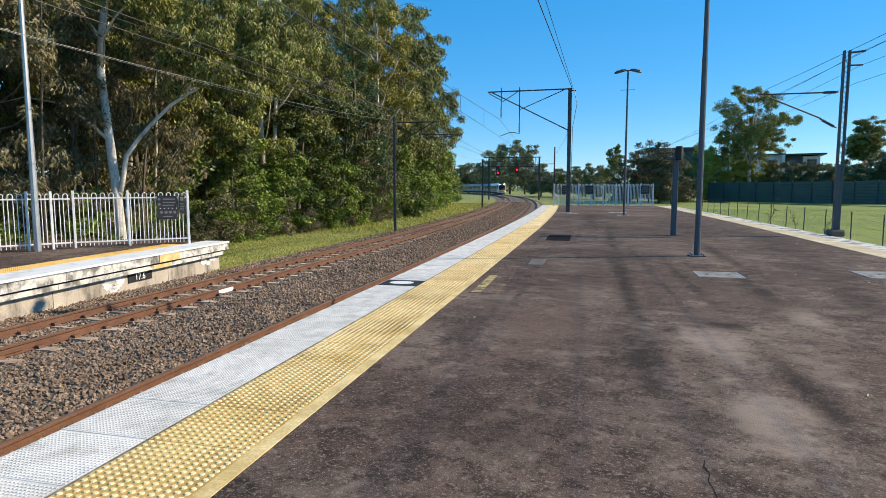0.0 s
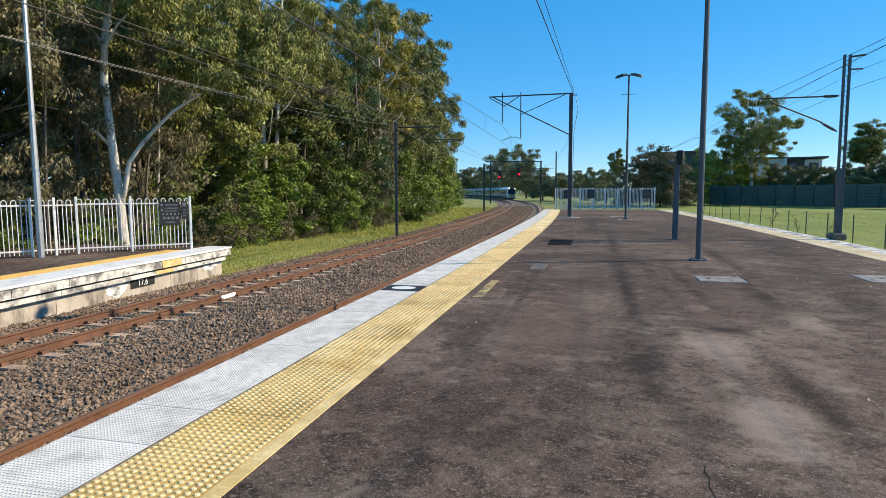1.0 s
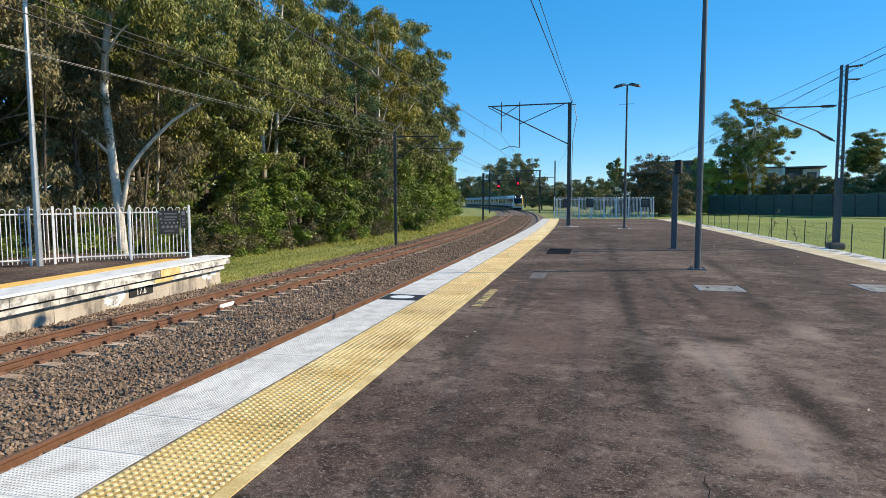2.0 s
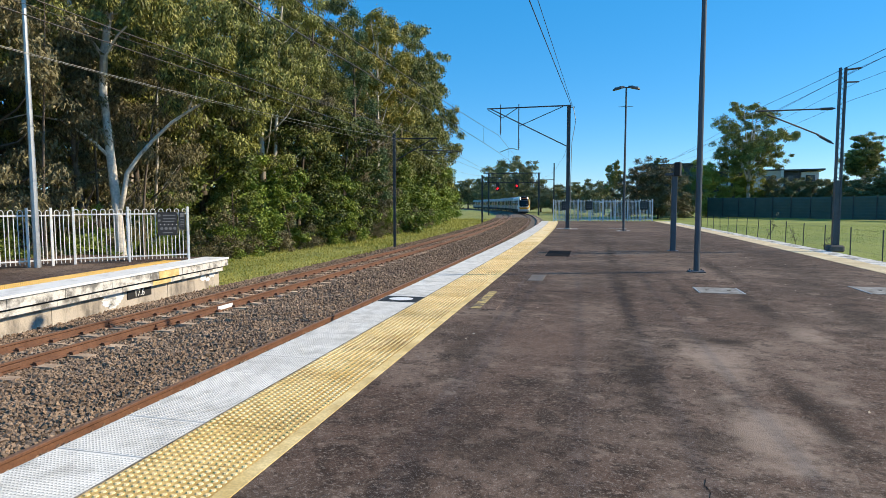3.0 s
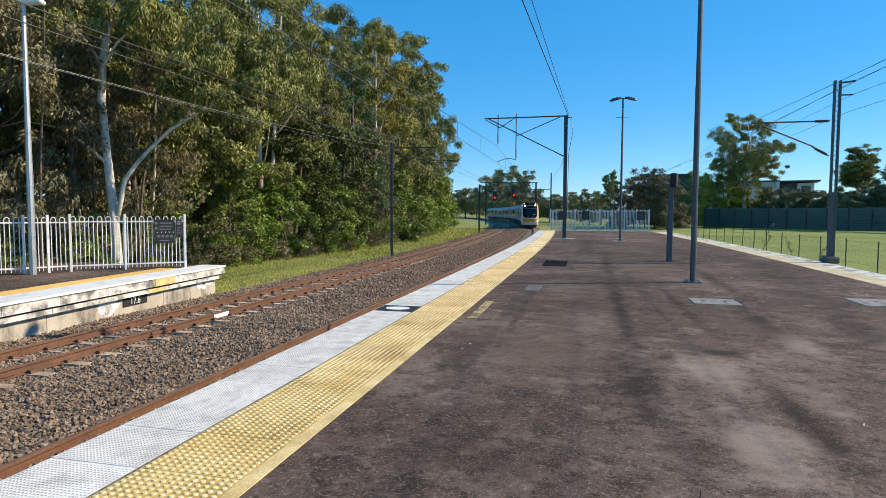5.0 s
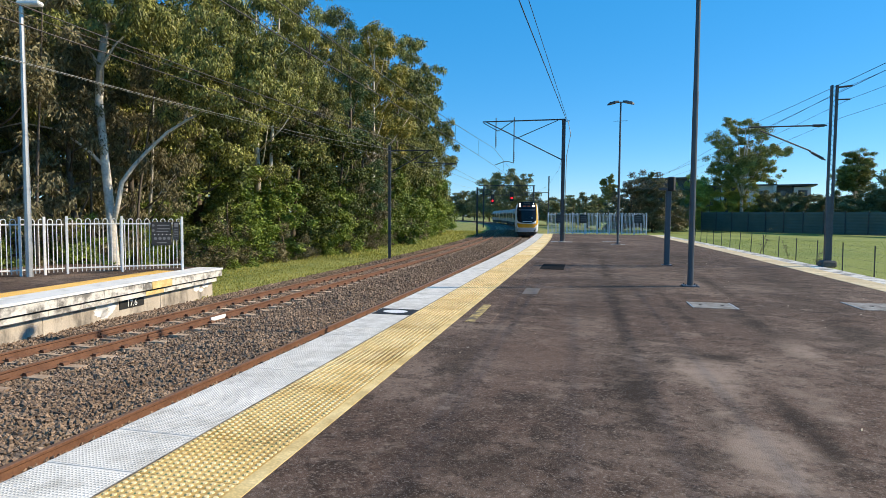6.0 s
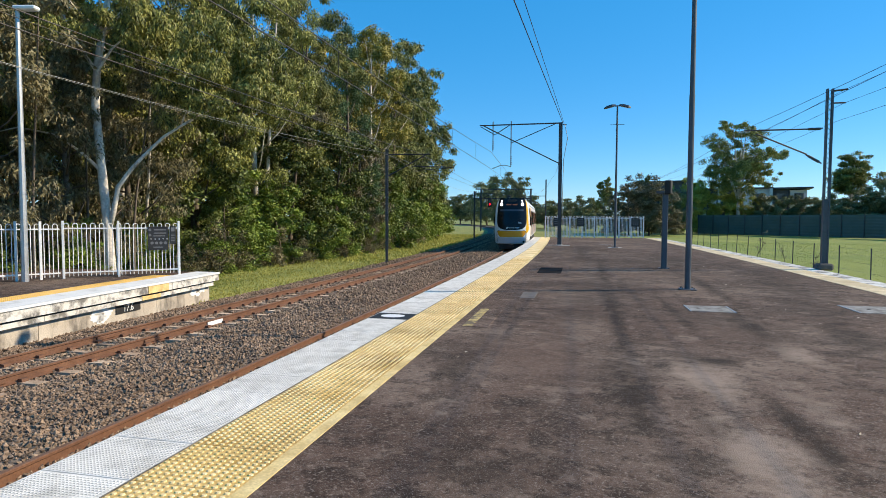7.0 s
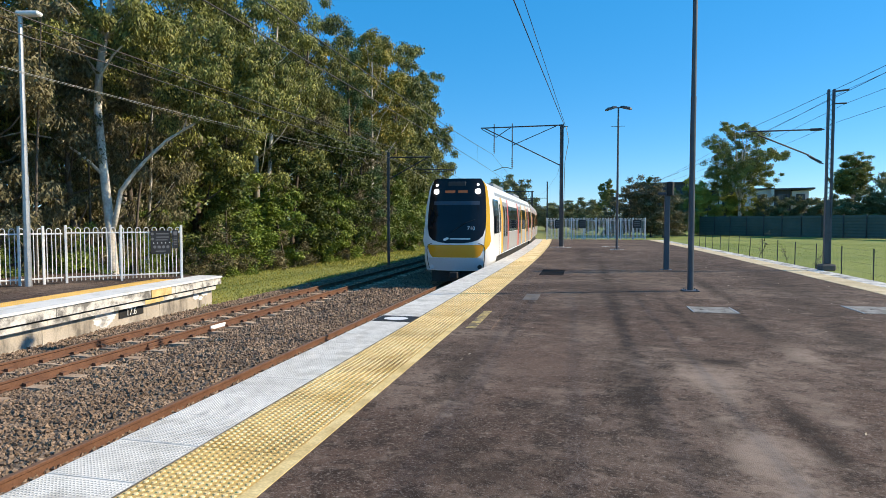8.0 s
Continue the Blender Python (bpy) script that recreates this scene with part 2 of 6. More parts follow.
CONCRETE = shade("weathered_concrete", (0.42, 0.365, 0.305), (0.56, 0.50, 0.425), 0.9, 1.2, 40, 0.4, 0.006, grain=0.2,
                 extra=dirt((0.09, 0.08, 0.07), 1.8, 0.48, 0.62, 0.8, (1, 1, 0.35)))
COPING = shade("coping_concrete", (0.60, 0.58, 0.54), (0.72, 0.70, 0.67), 0.85, 2, 50, 0.4, 0.004, grain=0.15,
               extra=dirt((0.09, 0.085, 0.08), 2.4, 0.46, 0.58, 0.85))
BALLAST = shade("ballast_stone", (0.165, 0.110, 0.076), (0.290, 0.208, 0.148), 0.9, 1.2, 45, 0.4, 0.01, grain=0.3, island=0.42)
BALLAST_BED = shade("ballast_bed", (0.07, 0.052, 0.040), (0.20, 0.152, 0.118), 0.95, 9, 22, 1.0, 0.04, grain=0.55)
RUST = shade("rusty_rail_steel", (0.11, 0.048, 0.027), (0.18, 0.085, 0.048), 0.75, 3, 40, 0.3, 0.003, grain=0.25)
RAIL_TOP = shade("worn_rail_head", (0.20, 0.105, 0.065), (0.28, 0.16, 0.105), 0.55, 4, 40, 0.1, 0.001, metal=0.3, grain=0.15)
SLEEPER = shade("sleeper_concrete", (0.46, 0.32, 0.21), (0.60, 0.45, 0.33), 0.9, 3, 40, 0.4, 0.004, grain=0.25, each=0.2,
                extra=dirt((0.22, 0.10, 0.05), 3, 0.45, 0.7, 0.7))
GRASS_GROUND = shade("grass_ground", (0.15, 0.185, 0.040), (0.29, 0.29, 0.085), 0.95, 0.35, 9, 0.8, 0.05, grain=0.45)
FIELD = shade("mown_field", (0.145, 0.195, 0.038), (0.265, 0.290, 0.062), 0.95, 0.10, 16, 0.8, 0.05, grain=0.28)
GALV = shade("galvanised_steel", (0.40, 0.41, 0.42), (0.52, 0.53, 0.54), 0.45, 2, 30, 0.05, 0.001, metal=0.7, grain=0.1)
GREY_POLE = shade("grey_painted_steel", (0.065, 0.072, 0.085), (0.09, 0.098, 0.112), 0.5, 2, 30, 0.08, 0.001, grain=0.12)
DARK_STEEL = shade("dark_weathered_steel", (0.055, 0.057, 0.062), (0.09, 0.09, 0.095), 0.6, 2, 30, 0.1, 0.001, metal=0.3, grain=0.2)
WIRE = shade("overhead_wire", (0.045, 0.04, 0.038), (0.07, 0.06, 0.055), 0.5, 2, 30, 0, metal=0.4)
PALE_WIRE = shade("aluminium_wire", (0.22, 0.22, 0.20), (0.28, 0.28, 0.26), 0.5, 2, 30, 0, metal=0.4)
SIGN_BLACK = shade("sign_black", (0.02, 0.02, 0.022), (0.03, 0.03, 0.032), 0.45, 3, 30, 0.0, grain=0.1)
SIGN_GREY = shade("sign_grey", (0.14, 0.14, 0.145), (0.18, 0.18, 0.185), 0.5, 3, 30, 0.0, grain=0.1)
GREEN_FENCE = shade("green_sheet_steel", (0.055, 0.092, 0.082), (0.078, 0.115, 0.103), 0.5, 0.5, 20, 0.05, 0.002, grain=0.1)
BARK_PALE = shade("smooth_gum_bark", (0.50, 0.44, 0.38), (0.74, 0.69, 0.62), 0.85, 1.4, 14, 0.4, 0.01, grain=0.25,
                  extra=dirt((0.11, 0.085, 0.07), 1.7, 0.54, 0.66, 0.8, (1, 1, 0.3)))
BARK_DARK = shade("rough_dark_bark", (0.085, 0.068, 0.055), (0.16, 0.13, 0.105), 0.95, 2, 18, 0.8, 0.02, grain=0.4)
LEAF_GUM = leafy("gum_leaves", (0.034, 0.048, 0.011), (0.350, 0.350, 0.092))
LEAF_GOLD = leafy("golden_gum_leaves", (0.16, 0.165, 0.030), (0.40, 0.32, 0.06))
LEAF_DARK = leafy("dark_leaves", (0.028, 0.044, 0.011), (0.190, 0.230, 0.052))
LEAF_PINE = leafy("pine_needles", (0.040, 0.085, 0.036), (0.095, 0.155, 0.065))
LEAF_BUSH = leafy("bush_leaves", (0.085, 0.145, 0.022), (0.270, 0.335, 0.060))
LEAF_GREY = leafy("brown_olive_leaves", (0.075, 0.066, 0.034), (0.235, 0.205, 0.105))
# lighter grey-green, with the haze of distance put into the colour
LEAF_FAR = leafy("distant_leaves", (0.09, 0.105, 0.045), (0.27, 0.28, 0.12))
# yellow-green raised in brightness: sunlight on these trees put into the leaf colour
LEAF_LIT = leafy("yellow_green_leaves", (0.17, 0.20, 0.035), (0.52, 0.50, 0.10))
BLADE = leafy("grass_blades", (0.20, 0.23, 0.045), (0.46, 0.42, 0.12), 0.35, 0.7)
LEAF_LITTER = shade("dry_leaf", (0.36, 0.27, 0.18), (0.68, 0.60, 0.48), 0.8, 5, 40, 0.1, 0.001, each=0.4)
GRATE = shade("black_grate_iron", (0.008, 0.007, 0.008), (0.013, 0.012, 0.012), 0.95, 4, 50, 0.3, 0.002, spec=0.1)
JOINT_DIRT = shade("joint_dirt", (0.05, 0.042, 0.032), (0.30, 0.25, 0.18), 0.95, 9.0, 60, 0.4, 0.003, grain=0.4)
DIRT_PATH = shade("pale_gravel_path", (0.30, 0.23, 0.17), (0.42, 0.34, 0.26), 0.95, 1.2, 30, 0.6, 0.01, grain=0.3)
LID = shade("lid_concrete", (0.17, 0.165, 0.155), (0.33, 0.32, 0.30), 0.85, 5, 50, 0.3, 0.003, grain=0.25,
            extra=dirt((0.07, 0.055, 0.045), 6.0, 0.48, 0.62, 0.75))

# ---- building helpers ----


def finish(bm, name, material, parent=None, label="", smooth=False):
    bmesh.ops.recalc_face_normals(bm, faces=bm.faces)
    me = bpy.data.meshes.new(name)
    bm.to_mesh(me)
    bm.free()
    for mtl in (material if isinstance(material, (list, tuple)) else [material]):
        me.materials.append(mtl)
    if smooth:
        me.polygons.foreach_set("use_smooth", [True] * len(me.polygons))
    ob = new(name, me)
    if parent is not None:
        ob.parent = parent
    if label:
        ob["label"] = label
    return ob


def part(name, bm, material, parent, label="", smooth=False):
    return finish(bm, name, material, parent, label, smooth)


def sheet(name, verts, faces, material, parent=None, smooth=False):
    me = bpy.data.meshes.new(name)
    me.from_pydata(verts, [], faces)
    me.materials.append(material)
    if smooth:
        me.polygons.foreach_set("use_smooth", [True] * len(me.polygons))
    ob = new(name, me)
    if parent is not None:
        ob.parent = parent
    return ob


def thing(name, x, y, z, label, category, group="", rz=0, kind=""):
    ob = new(name)
    ob.matrix_basis = pose(x, y, z, 0, 0, rz)
    ob.empty_display_size = 0.2
    return tagged(ob, label, category, group, kind)


def box(bm, x0, x1, y0, y1, z0, z1, bevel=0.0, m=None):
    v = [bm.verts.new((x, y, z)) for x in (x0, x1) for y in (y0, y1) for z in (z0, z1)]
    f = [bm.faces.new([v[i] for i in q]) for q in ((0, 1, 3, 2), (4, 6, 7, 5), (0, 4, 5, 1), (2, 3, 7, 6), (0, 2, 6, 4), (1, 5, 7, 3))]
    if m is not None:
        bmesh.ops.transform(bm, matrix=m, verts=v)
    if bevel:
        edges = {e for q in f for e in q.edges}
        bmesh.ops.bevel(bm, geom=list(edges), offset=bevel, segments=1, affect="EDGES")
    return bm


def rod(bm, a, b, r0, r1=None, sides=8, caps=True):
    a, b = Vector(a), Vector(b)
    r1 = r0 if r1 is None else r1
    axis = (b - a).normalized()
    u = axis.orthogonal().normalized()
    w = axis.cross(u)
    rings = []
    for p, r in ((a, r0), (b, r1)):
        rings.append([bm.verts.new(p + (u * math.cos(k * math.tau / sides) + w * math.sin(k * math.tau / sides)) * r) for k in range(sides)])
    for k in range(sides):
        bm.faces.new((rings[0][k], rings[0][(k + 1) % sides], rings[1][(k + 1) % sides], rings[1][k]))
    if caps:
        bm.faces.new(rings[0])
        bm.faces.new(rings[1])
    return bm


def tube(bm, pts, radii, sides=6):
    """A bent tube through points, one radius for each."""
    pts = [Vector(p) for p in pts]
    if not isinstance(radii, (list, tuple)):
        radii = [radii] * len(pts)
    u = None
    last = None
    for i, p in enumerate(pts):
        axis = (pts[min(i + 1, len(pts) - 1)] - pts[max(i - 1, 0)]).normalized()
        u = axis.orthogonal().normalized() if u is None else (u - axis * u.dot(axis)).normalized()
        w = axis.cross(u)
        ring = [bm.verts.new(p + (u * math.cos(k * math.tau / sides) + w * math.sin(k * math.tau / sides)) * radii[i]) for k in range(sides)]
        if last:
            for k in range(sides):
                bm.faces.new((last[k], last[(k + 1) % sides], ring[(k + 1) % sides], ring[k]))
        else:
            bm.faces.new(ring)
        last = ring
    bm.faces.new(last)
    return bm


# ---- the line: straight to LINE_Y, then a left-hand curve ----
TRACK_X, LINE_Y, RADIUS = -4.75, 20.0, 745.0
RAIL_Z = -0.85


def along(x, s):
    """The place on the line's plan: x across (as on the straight), s along."""
    if s <= LINE_Y:
        return Vector((x, s, 0))
    a = (s - LINE_Y) / RADIUS
    r = RADIUS + x - TRACK_X
    return Vector((TRACK_X - RADIUS + r * math.cos(a), LINE_Y + r * math.sin(a), 0))


def bearing(s):
    return 0.0 if s <= LINE_Y else math.degrees((s - LINE_Y) / RADIUS)


def steps(a, b, straight=4.0, curved=4.0):
    out = [a]
    while out[-1] < b - 1e-6:
        out.append(min(b, out[-1] + (straight if out[-1] < LINE_Y else curved)))
    return out


def swept(bm, profile, s0, s1, step=3.0, close=True, x=0.0, z=0.0):
    """Sweeps a profile of (across, up) along the line."""
    rings = []
    for s in steps(s0, s1, step, step):
        rings.append([bm.verts.new(along(x + px, s) + Vector((0, 0, z + pz))) for px, pz in profile])
    n = len(profile)
    for a, b in zip(rings, rings[1:]):
        for k in range(n if close else n - 1):
            bm.faces.new((a[k], a[(k + 1) % n], b[(k + 1) % n], b[k]))
    if close:
        bm.faces.new(rings[0])
        bm.faces.new(rings[-1])
    return bm

# ---- ground ----
GROUND_Z = -1.1


def build_ground():
    xs = [-3000, -900, -300, -120, -60, -40, -30, -24, -20, -18, -16, -14, -12.5, -11, -3, 4, 7, 9, 12, 16, 20, 26, 34, 45, 70, 120, 300, 900, 3000]
    ys = [-3000, -900, -300, -100, -40] + list(range(-20, 130, 3)) + [140, 160, 200, 300, 900, 3000]
    verts, faces = [], []
    for y in ys:
        for x in xs:
            z = GROUND_Z
            if -30 < x < -11.5 or 9 < x < 120:
                z += 0.08 * noise.noise(Vector((x * 0.15, y * 0.15, 0))) - (0.04 if x > 0 else 0)
            if -12 < x < 7.3 and y < 60:
                z = -1.5
            verts.append((x, y, z))
    n = len(xs)
    for j in range(len(ys) - 1):
        for i in range(n - 1):
            faces.append((j * n + i, j * n + i + 1, (j + 1) * n + i + 1, (j + 1) * n + i))
    ob = sheet("ground", verts, faces, GRASS_GROUND, smooth=True)
    ob.data.materials.append(FIELD)
    for p in ob.data.polygons:
        if p.center.x > 4:
            p.material_index = 1
    tagged(ob, "grassy ground with a mown green field beside the line", "ground", kind="structure")


def bed_height(x):
    px = [-11.7, -11.2, -10.5, -10.1, -8.15, -7.6, -6.4, -5.6, -4.2, -3.2]
    pz = [-1.16, -1.06, -1.01, -1.04, -1.04, -0.945, -0.925, -0.985, -1.0, -1.0]
    return float(np.interp(x, px, pz))


def build_ballast():
    bm = bmesh.new()
    xs = [-11.7, -11.2, -10.5, -10.1, -8.15, -7.6, -6.4, -5.6, -4.2, -3.15]
    swept(bm, [(x, bed_height(x)) for x in xs] + [(-3.15, -1.4), (-11.7, -1.4)], -6, 420, 4)
    bed = finish(bm, "ballast_bed", BALLAST_BED)
    tagged(bed, "grey-brown crushed stone ballast under the tracks", "ballast", kind="structure")
    rng = np.random.default_rng(4)
    octa = np.array([(1, 0, 0), (0, 1, 0), (-1, 0, 0), (0, -1, 0), (0, 0, 1), (0, 0, -1)], float)
    tri = np.array([(0, 1, 4), (1, 2, 4), (2, 3, 4), (3, 0, 4), (1, 0, 5), (2, 1, 5), (3, 2, 5), (0, 3, 5)])
    spots = []
    for s0, s1, x0, x1, per, size in ((2.5, 8, -8.5, -5.05, 620, 0.026), (3.5, 9, -11.4, -8.3, 420, 0.028), (8, 14, -11.4, -5.05, 380, 0.030),
                                      (14, 26, -11.4, -5.05, 200, 0.036), (26, 52, -11.5, -5.05, 75, 0.046), (52, 75, -11.5, -5.05, 36, 0.058), (75, 105, -11.5, -5.05, 14, 0.075)):
        n = int((s1 - s0) * (x1 - x0) * per)
        spots.append(np.stack([rng.uniform(x0, x1, n), rng.uniform(s0, s1, n), np.full(n, size) * rng.uniform(0.6, 1.45, n)], 1))
    spots = np.concatenate(spots)
    verts, faces = [], []
    for x, s, r in spots:
        on_sleeper = abs(((s - 0.3) / 0.685) % 1 - 0.5) < 0.16 and (-10.3 < x < -8.0)
        if on_sleeper and rng.random() < 0.8:
            continue
        p = along(x, s)
        o = octa * r * rng.uniform(0.55, 1.35, (6, 1)) + rng.normal(0, 0.12 * r, (6, 3))
        a, b = rng.uniform(0, math.tau, 2)
        ca, sa, cb, sb = math.cos(a), math.sin(a), math.cos(b), math.sin(b)
        o = o @ np.array([(ca, -sa, 0), (sa, ca, 0), (0, 0, 1)]) @ np.array([(1, 0, 0), (0, cb, -sb), (0, sb, cb)])
        base = len(verts) * 6
        verts.append(o + (p.x, p.y, bed_height(x) + r * rng.uniform(-0.1, 0.8)))
        faces.append(tri + base)
    ob = sheet("ballast_stones", np.concatenate(verts).tolist(), np.concatenate(faces).tolist(), BALLAST)
    tagged(ob, "loose angular grey-brown ballast stones between the rails", "ballast stones", kind="stuff")


RAIL_PROFILE = [(-0.065, -0.155), (0.065, -0.155), (0.065, -0.145), (0.012, -0.125), (0.010, -0.045), (0.034, -0.032), (0.034, -0.006), (0.026, 0.0),
                (-0.026, 0.0), (-0.034, -0.006), (-0.034, -0.032), (-0.010, -0.045), (-0.012, -0.125), (-0.065, -0.145)]


def sleeper_mesh():
    bm = bmesh.new()
    v = []
    for y, w, h in ((-1.05, 0.12, 0.0), (-0.75, 0.12, 0.0), (0, 0.10, -0.02), (0.75, 0.12, 0.0), (1.05, 0.12, 0.0)):
        v.append([bm.verts.new(p) for p in ((y, -w, -0.16), (y, -w * 0.8, h), (y, w * 0.8, h), (y, w, -0.16))])
    for a, b in zip(v, v[1:]):
        for k in range(3):
            bm.faces.new((a[k], a[k + 1], b[k + 1], b[k]))
    bm.faces.new(v[0])
    bm.faces.new(v[-1])
    bmesh.ops.recalc_face_normals(bm, faces=bm.faces)
    me = bpy.data.meshes.new("sleeper")
    bm.to_mesh(me)
    me.materials.append(SLEEPER)
    return me


def clip_mesh():
    bm = bmesh.new()
    prof = [(-0.14, -0.005), (-0.13, 0.045), (-0.06, 0.05), (-0.045, 0.014), (0.045, 0.014), (0.06, 0.05), (0.13, 0.045), (0.14, -0.005)]
    ends = [[bm.verts.new((u, y, z)) for u, z in prof] for y in (-0.06, 0.06)]
    for k in range(8):
        bm.faces.new((ends[0][k], ends[0][(k + 1) % 8], ends[1][(k + 1) % 8], ends[1][k]))
    bm.faces.new(ends[0])
    bm.faces.new(ends[1])
    bmesh.ops.recalc_face_normals(bm, faces=bm.faces)
    me = bpy.data.meshes.new("rail_clip")
    bm.to_mesh(me)
    me.materials.append(RUST)
    return me


def build_tracks():
    sl, cl = sleeper_mesh(), clip_mesh()
    for name, x, s_end, label in (("railway_track", TRACK_X, 400, "rusty steel rails of the line beside the platform"),
                                  ("railway_track", TRACK_X - 4.38, 400, "rusty steel rails on concrete sleepers in ballast")):
        top = thing(name, 0, 0, 0, label, "railway track", "railway tracks")
        for side in (-0.5675, 0.5675):
            bm = bmesh.new()
            swept(bm, RAIL_PROFILE, -6, s_end, 3.0, True, x + side, RAIL_Z)
            me = part("rail", bm, [RUST, RAIL_TOP], top)
            for p in me.data.polygons:
                if p.normal.z > 0.9 and p.center.z > RAIL_Z - 0.004:
                    p.material_index = 1
        s = -2.0
        far_sleepers = []
        k = 0
        while s < 150:
            if s < 80:
                ob = new("sleeper", sl)
                ob.parent = top
                q = along(x, s)
                ob.matrix_basis = pose(q.x, q.y, RAIL_Z - 0.15 + 0.002, 0, 0, bearing(s))
                if s < 45 and x < -6:
                    for side in (-0.5675, 0.5675):
                        c = new("rail_clip", cl)
                        c.parent = ob
                        c.matrix_basis = pose(side, 0, 0.004)
            else:
                far_sleepers.append(s)
            s += 0.685
            k += 1
        bm = bmesh.new()
        for s in far_sleepers:
            q = along(x, s)
            box(bm, -1.05, 1.05, -0.11, 0.11, -0.16, 0.0, 0, pose(q.x, q.y, RAIL_Z - 0.148, 0, 0, bearing(s)))
        tagged(part("far_sleepers", bm, SLEEPER, top), kind="stuff")
        if x < -6:
            for s in (7.1, 10.6):
                for side in (-0.5675, 0.5675):
                    bm = bmesh.new()
                    box(bm, -0.045, 0.045, -0.25, 0.25, -0.125, -0.05, 0.01)
                    jb = part("joint_bar", bm, RUST, top)
                    q = along(x + side, s)
                    jb.matrix_basis = pose(q.x, q.y, RAIL_Z, 0, 0, bearing(s))
            bm = bmesh.new()
            box(bm, 0.008, 0.045, -0.3, 0.3, -0.135, -0.04, 0.006)
            mk = part("rail_marking", bm, WHITE_PAINT, top, "white painted mark on the rail web")
            q = along(x + 0.5675, 12.75)
            mk.matrix_basis = pose(q.x, q.y, RAIL_Z)


# ---- the platform that carries the camera ----
EDGE_L, WHITE_L, YELLOW_L = -3.26, -2.6, -1.81
EDGE_R, WHITE_R, YELLOW_R = 7.52, 6.98, 6.28
PLAT_END = 54.0


def tactile_tile(tw, stud=YELLOW_TILE, base=TILE_BASE):
    """A tile with rows of raised studs."""
    tactile = bmesh.new()
    box(tactile, 0.004, tw - 0.002, 0.0, 0.5985, -0.06, 0.002, 0.002)
    nx, ny = 12, 12
    for i in range(nx):
        for j in range(ny):
            cx, cy = 0.004 + (i + 0.5) * (tw - 0.01) / nx, (j + 0.5) * 0.596 / ny
            lo = [tactile.verts.new((cx + 0.0175 * math.cos(k * math.tau / 8), cy + 0.0175 * math.sin(k * math.tau / 8), 0.0018)) for k in range(8)]
            hi = [tactile.verts.new((cx + 0.012 * math.cos(k * math.tau / 8), cy + 0.012 * math.sin(k * math.tau / 8), 0.0088)) for k in range(8)]
            tactile.faces.new(hi)
            for k in range(8):
                tactile.faces.new((lo[k], lo[(k + 1) % 8], hi[(k + 1) % 8], hi[k]))
    ob = finish(tactile, "tactile_tile", [stud, base])
    for p in ob.data.polygons:
        if p.center.z < 0.004:
            p.material_index = 1
    return ob


